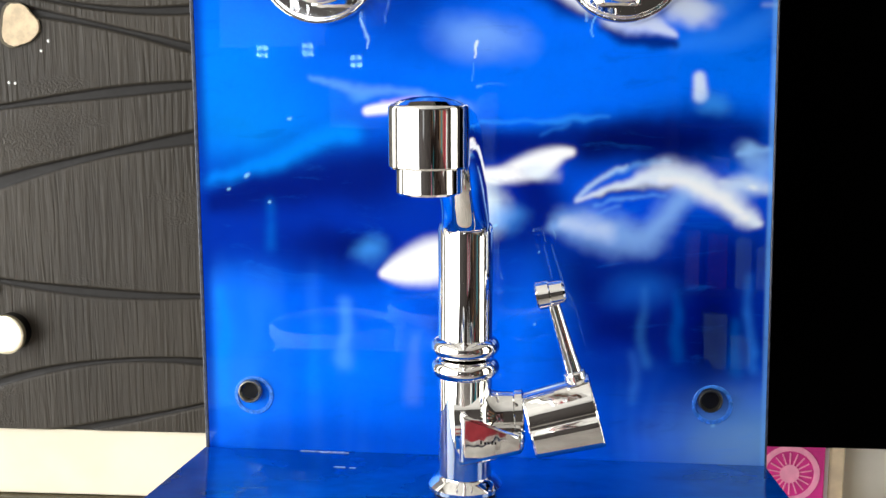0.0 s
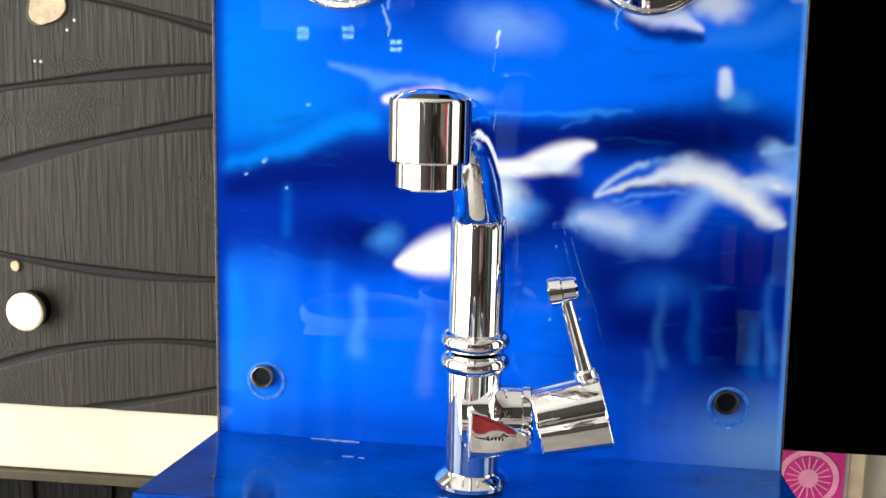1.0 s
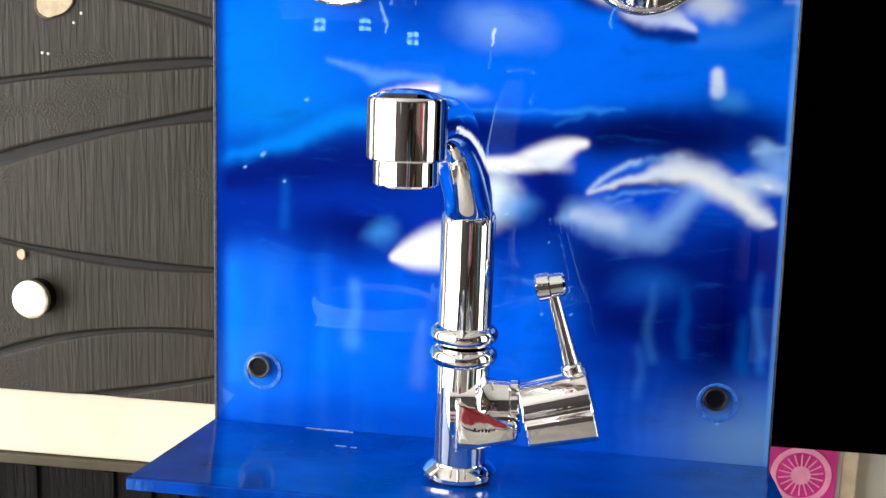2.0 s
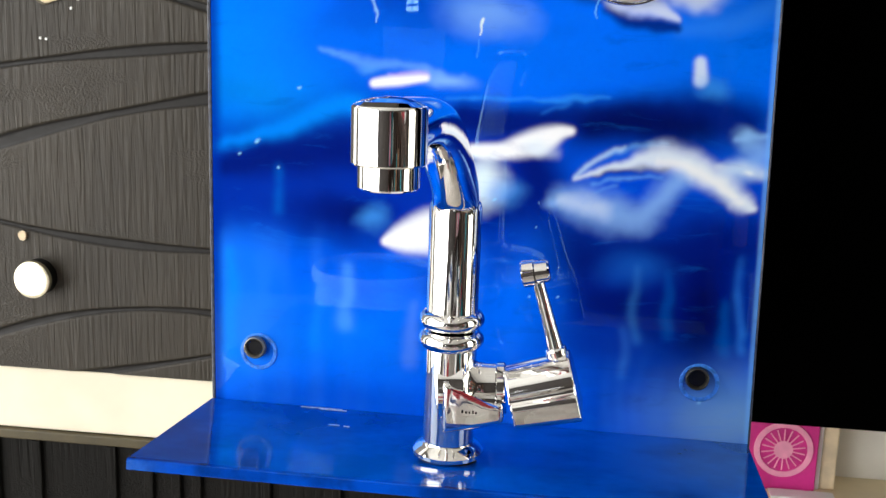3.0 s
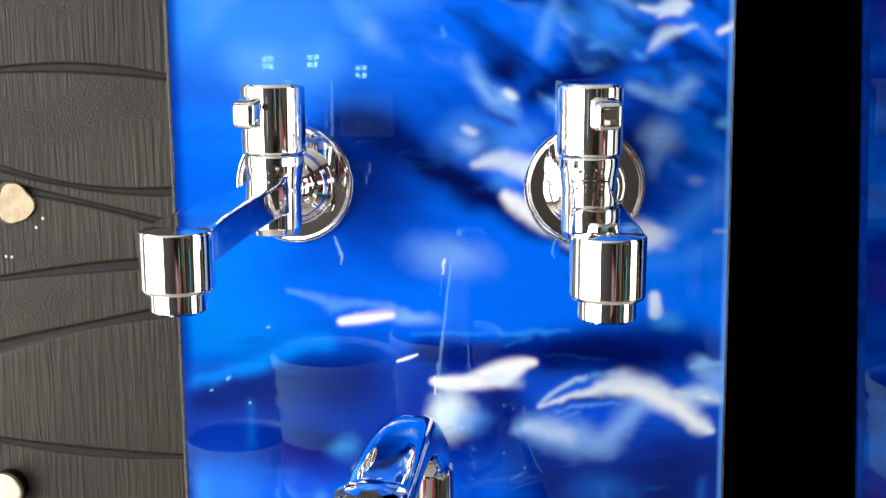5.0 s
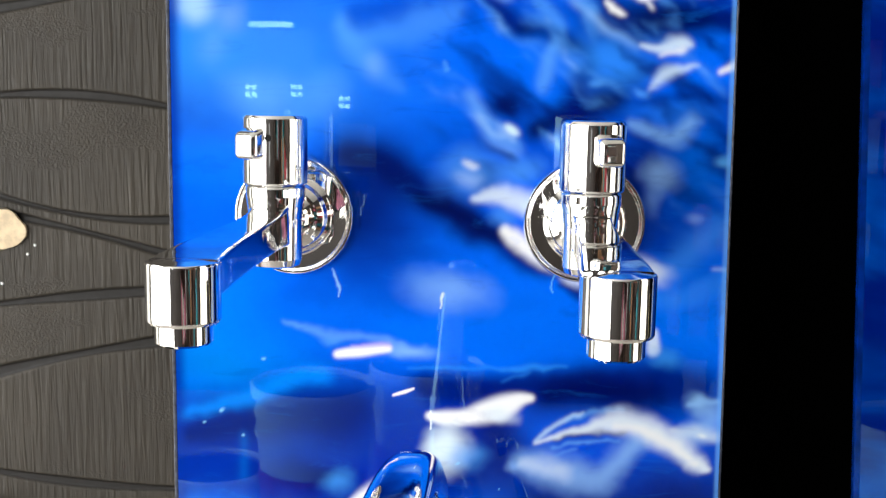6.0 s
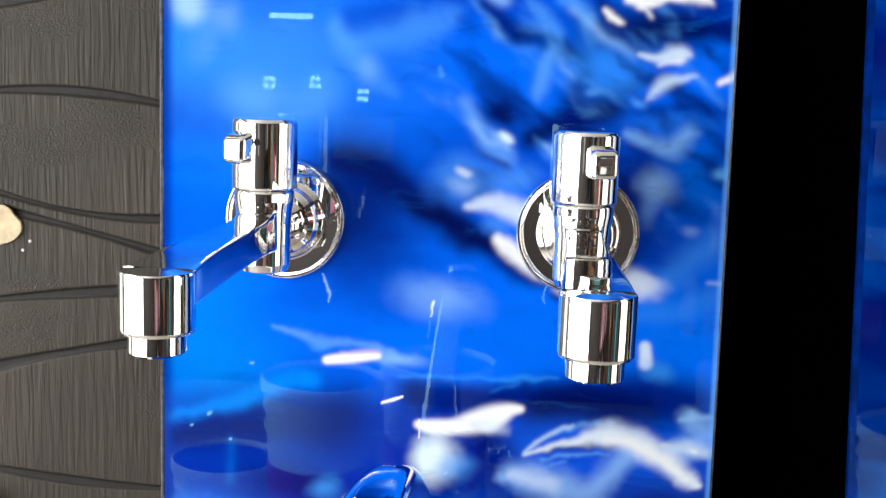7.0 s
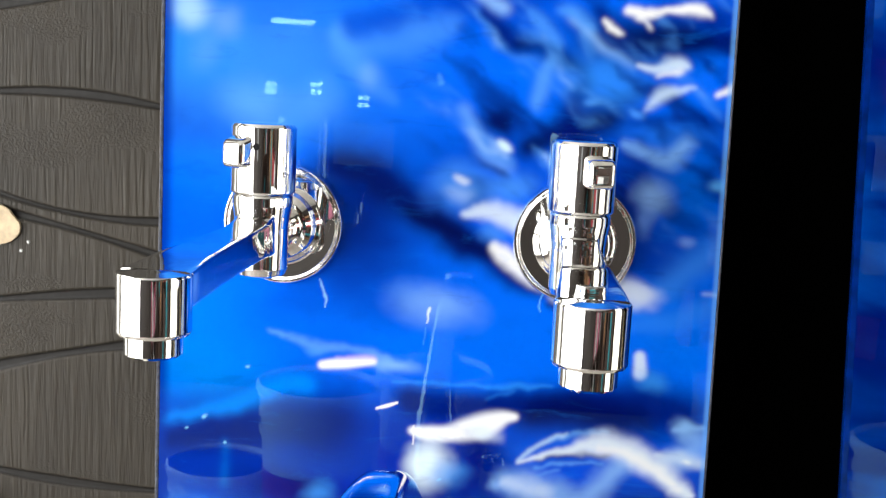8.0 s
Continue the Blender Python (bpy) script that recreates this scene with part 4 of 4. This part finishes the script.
def bib_tap(x, turn, label):
    t = thing("bib_tap", x, 0, 1.4112, label, "tap", "wall taps on the blue panel")
    part("flange", lathe([(0, 0.0002), (0.0316, 0.0002), (0.0323, 0.0010), (0.0322, 0.0026), (0.0315, 0.0036), (0.0304, 0.0038), (0.0296, 0.0034), (0.0288, 0.0030),
                          (0.0214, 0.0029), (0.0206, 0.0034), (0.0194, 0.0076), (0.0175, 0.0108), (0.0145, 0.0124), (0.0120, 0.0130), (0, 0.0130)], FRONT, 64), CHROME, t, "round stepped chrome flange")
    part("stem", lathe([(0, 0.012), (0.0130, 0.012), (0.0122, 0.016), (0.0120, 0.040), (0, 0.040)], FRONT), CHROME, t)
    up = Matrix.Translation((0, -0.047, 0))
    part("body", lathe([(0, -0.0205), (0.0085, -0.0205), (0.0118, -0.0192), (0.0130, -0.0160), (0.0132, 0.004), (0.0138, 0.010), (0.0146, 0.0150), (0.0146, 0.0195), (0.0140, 0.0204), (0, 0.0204)], up), CHROME, t)
    knob = part("knob", lathe([(0, 0.0208), (0.0152, 0.0208), (0.0158, 0.0216), (0.0158, 0.0532), (0.0150, 0.0545), (0.0130, 0.0551), (0, 0.0552)], up), CHROME, t, "upright chrome knob")
    m = up @ Matrix.Rotation(radians(turn), 4, "Z")
    # thumb tab: rounded front, sloping top that runs back into the knob
    bm = box(-0.0068, 0.0068, -0.0222, -0.004, 0.0335, 0.0465, 0.0030, segments=4)
    for v in bm.verts:
        if v.co.z > 0.04:
            v.co.z += 0.34 * (v.co.y + 0.0222)
    bmesh.ops.transform(bm, matrix=m, verts=bm.verts[:])
    part("thumb_tab", bm, CHROME, knob)
    part("set_screw", lathe([(0, 0.0150), (0.0017, 0.0150), (0.0017, 0.0162), (0, 0.0162)], up @ Matrix.Rotation(radians(turn * 0.15 + 5), 4, "Z") @ Matrix.Translation((0, 0, 0.044)) @ FRONT, 12), DARK, knob, "small dark set screw")
    keys = [(0, -0.046, 0.0016, 0.0094, 0.0104), (0, -0.060, 0.0014, 0.0092, 0.0100), (0, -0.070, 0.0007, 0.0089, 0.0086), (0, -0.085, 0.0004, 0.0090, 0.0079), (0, -0.12, 0.0006, 0.0099, 0.0076), (0, -0.15, 0.0007, 0.0109, 0.0075),
            (0, -0.172, 0.0006, 0.0118, 0.0074), (0, -0.186, 0.0004, 0.0126, 0.0072), (0, -0.199, 0.0001, 0.0130, 0.0070)]
    part("spout", sweep(keys, 14.0, 6, 64), CHROME, t, "straight flat sided chrome spout")
    m = Matrix.Translation((0, -0.2, 0))
    part("outlet", lathe([(0, -0.0158), (0.0128, -0.0158), (0.0135, -0.0148), (0.0135, 0.0058), (0.0132, 0.0064), (0.006, 0.0070), (0, 0.0071)], m), CHROME, t)
    part("aerator", lathe([(0, -0.0238), (0.0092, -0.0238), (0.0104, -0.0228), (0.0104, -0.0158), (0, -0.0158)], m), CHROME, t)
    return t


pillar_tap()
bib_tap(-0.0815, -32, "chrome wall bib tap on a round flange, tab turned outward")
bib_tap(0.0735, 24, "chrome wall bib tap on a round flange, tab turned inward")


# ---- fixings on panel and board ----
def wall_bolt(x, hexed):
    b = thing("wall_bolt", x, 0, 1.1835, "dark socket bolt in a clear crumpled washer", "bolt", "panel fixings")
    part("washer", lathe([(0.0085, 0), (0.0108, 0), (0.0105, 0.0004), (0.0089, 0.0004), (0.0085, 0)], Matrix.Translation((0.0015, -0.0002, -0.003)) @ FRONT, 36), FILM, b, "clear plastic washer")
    part("collar", lathe([(0.0045, 0.0008), (0.0062, 0.0008), (0.0066, 0.002), (0.0062, 0.0042), (0.0056, 0.0046), (0.0048, 0.0036), (0.0045, 0.0014), (0.0045, 0.0008)], FRONT, 32), STEEL if hexed else IRON, b, "dull metal collar")
    part("socket", lathe([(0, 0.001), (0.0046, 0.001), (0.0046, 0.0022), (0, 0.0022)], FRONT, 6 if hexed else 24), DARK, b, "black recess")


wall_bolt(-0.1238, True)
wall_bolt(0.1232, False)

k = thing("screw_cap", -0.3085, BY, 1.1885, "round satin brass screw cap on the dark board", "screw cap")
part("cap", lathe([(0, 0.008), (0.0118, 0.008), (0.0128, 0.0085), (0.0129, 0.0112), (0.0125, 0.0118), (0.0112, 0.0121), (0, 0.0122)], FRONT), BRASS, k)
part("spacer", lathe([(0, 0), (0.0124, 0), (0.0124, 0.0078), (0, 0.0078)], FRONT), DARK, k)


def torn_hole(name, x, z, rad, label, seed):
    rnd = random.Random(seed)
    pts = []
    for i in range(26):
        a = 2 * math.pi * i / 26
        r = rad * (1 + 0.16 * (rnd.random() - 0.5) + 0.08 * math.sin(3 * a + seed))
        pts.append((r * math.cos(a) * 0.92, r * math.sin(a) * 1.05))
    h = thing(name, x, BY, z, label, "drill hole")
    part("bare_wood", prism(pts, -0.0022, 0.0, 0.0005), PUTTY, h)
    part("rim", prism([(px * 1.08 - rad * 0.12, pz * 1.08) for px, pz in pts], -0.0012, 0.0, 0.0003), TAN, h)


torn_hole("drill_hole", -0.291, 1.384, 0.0125, "torn drill hole showing pale bare wood", 2)
for px, pz in ((-0.2965, 1.3485), (-0.3005, 1.3488), (-0.2735, 1.3745), (-0.2785, 1.3685)):
    n = thing("white_speck", px, BY, pz, "tiny white speck on the dark board", "paint speck", "specks on the board")
    part("fleck", lathe([(0, 0), (0.0011, 0), (0.0008, 0.0005), (0, 0.0006)], FRONT, 10), PAPER, n)
torn_hole("drill_hole", -0.319, 1.2165, 0.0032, "small chipped screw hole in the dark board", 5)


# ---- pink carton and things beside it ----
c = thing("carton", 0.194, 0.148, 1.067, "bright pink carton printed with a citrus slice", "carton")
part("box", box(-0.036, 0.0265, -0.02, 0.012, 0.0, 0.075, 0.001), PINK, c, "", False)
flat = Matrix.Translation((0.004, -0.0202, 0.029)) @ FRONT
part("slice", lathe([(0.0155, 0), (0.0192, 0), (0.0192, 0.0006), (0.0155, 0.0006), (0.0155, 0)], flat, 36), ROSE, c, "pale pink rind")
for i in range(18):
    a = 2 * math.pi * i / 18
    bm = box(-0.0004, 0.0004, -0.0006, 0, 0.004, 0.0142, 0)
    bmesh.ops.transform(bm, matrix=Matrix.Translation((0.004, -0.0201, 0.029)) @ Matrix.Rotation(a, 4, "Y"), verts=bm.verts[:])
    part("rib", bm, ROSE, c, "", False)
part("core", lathe([(0, 0), (0.0062, 0), (0.0062, 0.0007), (0, 0.0007)], flat, 24), ROSE, c)
f = thing("carton", 0.2318, 0.146, 1.067, "narrow beige cardboard carton", "carton")
part("box", box(-0.007, 0.003, -0.012, 0.012, 0, 0.07, 0.0015), BEIGE, f, "", False)
part("flap", box(-0.0105, -0.0075, -0.013, 0.012, 0, 0.07, 0.0006), PAPER, f, "", False)
solid("trim", box(0.19, 0.232, 0.113, 0.1265, 1.0672, 1.069, 0.0005), PAPER, "thin white paper strip on the ledge", "trim")


# ---- shop behind the camera, seen in the reflections ----
def bucket(x, y, z, label):
    b = thing("bucket", x, y, z, label, "bucket", "paint buckets on the shop floor")
    part("body", lathe([(0, 0), (0.128, 0), (0.132, 0.004), (0.146, 0.335), (0, 0.335)], None, 40), WHITE, b)
    part("rim", lathe([(0.146, 0.335), (0.156, 0.335), (0.158, 0.34), (0.158, 0.362), (0.152, 0.368), (0.146, 0.362), (0.146, 0.335)], None, 40), WHITE, b)
    part("lid", lathe([(0, 0.3355), (0.1455, 0.3355), (0.1455, 0.352), (0.13, 0.355), (0, 0.353)], None, 40), LID, b, "dark blue lid")
    part("ridge", lathe([(0.145, 0.235), (0.1495, 0.237), (0.1495, 0.246), (0.145, 0.248), (0.145, 0.235)], None, 40), WHITE, b)
    part("ridge", lathe([(0.145, 0.285), (0.151, 0.287), (0.151, 0.297), (0.145, 0.3), (0.145, 0.285)], None, 40), WHITE, b)
    part("label", lathe([(0.1345, 0.03), (0.1365, 0.03), (0.1412, 0.15), (0.1392, 0.15), (0.1345, 0.03)], None, 40), RED, b, "red label")


bucket(-0.82, -2.47, 0, "white plastic paint bucket with a red label")
bucket(-0.46, -2.1, 0, "white plastic paint bucket with a red label")
bucket(-0.46, -2.1, 0.368, "white plastic paint bucket stacked on another")
bucket(-0.19, -2.33, 0, "white plastic paint bucket with a red label")
bucket(-0.19, -2.33, 0.368, "white plastic paint bucket stacked on another")
bucket(0.62, -1.75, 0, "white plastic paint bucket with a red label")
bucket(0.98, -1.95, 0, "white plastic paint bucket with a red label")
bucket(0.98, -1.95, 0.368, "white plastic paint bucket stacked on another")


def goods_shelf(x, y, turn, w, h, label):
    s = thing("goods_shelf", x, y, 0, label, "shelf", "", turn)
    for sx in (-w / 2, w / 2):
        part("side", box(sx - 0.012, sx + 0.012, -0.17, 0.17, 0, h), DIM, s, "", False)
    part("back", box(-w / 2, w / 2, 0.15, 0.165, 0, h), DIM, s, "", False)
    n = int(h / 0.36)
    for i in range(n + 1):
        part("board", box(-w / 2, w / 2, -0.17, 0.15, 0.04 + i * 0.36, 0.06 + i * 0.36), DIM, s, "", False)


goods_shelf(1.8, -2.2, -90, 2.0, 2.2, "dark wooden goods shelf along the shop wall")
rnd = random.Random(7)
for i in range(6):
    for j in range(9):
        if rnd.random() < 0.25:
            continue
        y = -3.1 + j * 0.21
        hh = 0.14 + 0.13 * rnd.random()
        w = 0.05 + 0.03 * rnd.random()
        g = thing("carton", 1.78, y, 0.0605 + i * 0.36, "plain cardboard carton on the goods shelf", "carton", "goods on the shelf")
        part("box", box(-0.1, 0.1, -w, w, 0, hh, 0.003), (BROWN, RED, PAPER, BROWN, TEAL, DIM)[rnd.randrange(6)], g, "", False)
goods_shelf(1.3, -4.3, 180, 1.3, 2.2, "dark wooden goods shelf on the far wall")
for i in range(6):
    for j in range(11):
        if rnd.random() < 0.2:
            continue
        x = 0.74 + j * 0.112
        hh = 0.12 + 0.16 * rnd.random()
        w = 0.03 + 0.024 * rnd.random()
        g = thing("carton", x, -4.3, 0.0605 + i * 0.36, "plain cardboard carton on the goods shelf", "carton", "goods on the shelf")
        part("box", box(-w, w, -0.1, 0.1, 0, hh, 0.003), (BROWN, RED, PAPER, ROSE, TEAL, PAPER, DIM)[rnd.randrange(7)], g, "", False)
GLOW = bpy.data.materials.new("white_glow")
GLOW.use_nodes = True
GLOW.node_tree.nodes["Principled BSDF"].inputs["Emission Color"].default_value = (0.9, 0.95, 1.0, 1)
GLOW.node_tree.nodes["Principled BSDF"].inputs["Emission Strength"].default_value = 13.0
for x, z, w, h in ((-1.15, 1.6, 0.5, 0.26), (-0.75, 1.2, 0.28, 0.2)):
    n = thing("poster", x, -4.498, z, "pale paper notice pinned on the far wall", "poster")
    part("sheet", box(-w / 2, w / 2, -0.001, 0.003, -h / 2, h / 2), NOTICE, n, "", False)
# glowing panes added on the far wall for bright marks mirrored in the panel
for x, z in ((-1.2, 1.45), (-0.985, 1.455), (-0.76, 1.40)):
    n = thing("bright_panes", x, -4.496, z, "four small glowing panes in a dark frame", "window")
    part("pane_frame", box(-0.034, 0.034, -0.003, 0.001, -0.036, 0.036), DIM, n, "", False)
    for px in (-0.015, 0.015):
        for pz in (-0.017, 0.017):
            part("pane", box(px - 0.011, px + 0.011, 0.0012, 0.003, pz - 0.011, pz + 0.011), GLOW, n, "", False)
n = thing("tube_lamp", -1.1, -4.48, 1.75, "slim level white tube lamp on the far wall", "lamp")
part("tube", box(-0.1, 0.1, 0, 0.016, -0.012, 0.012, 0.004), GLOW, n, "", False)
part("holder", box(-0.11, 0.11, -0.019, -0.001, -0.015, 0.015), DIM, n, "", False)
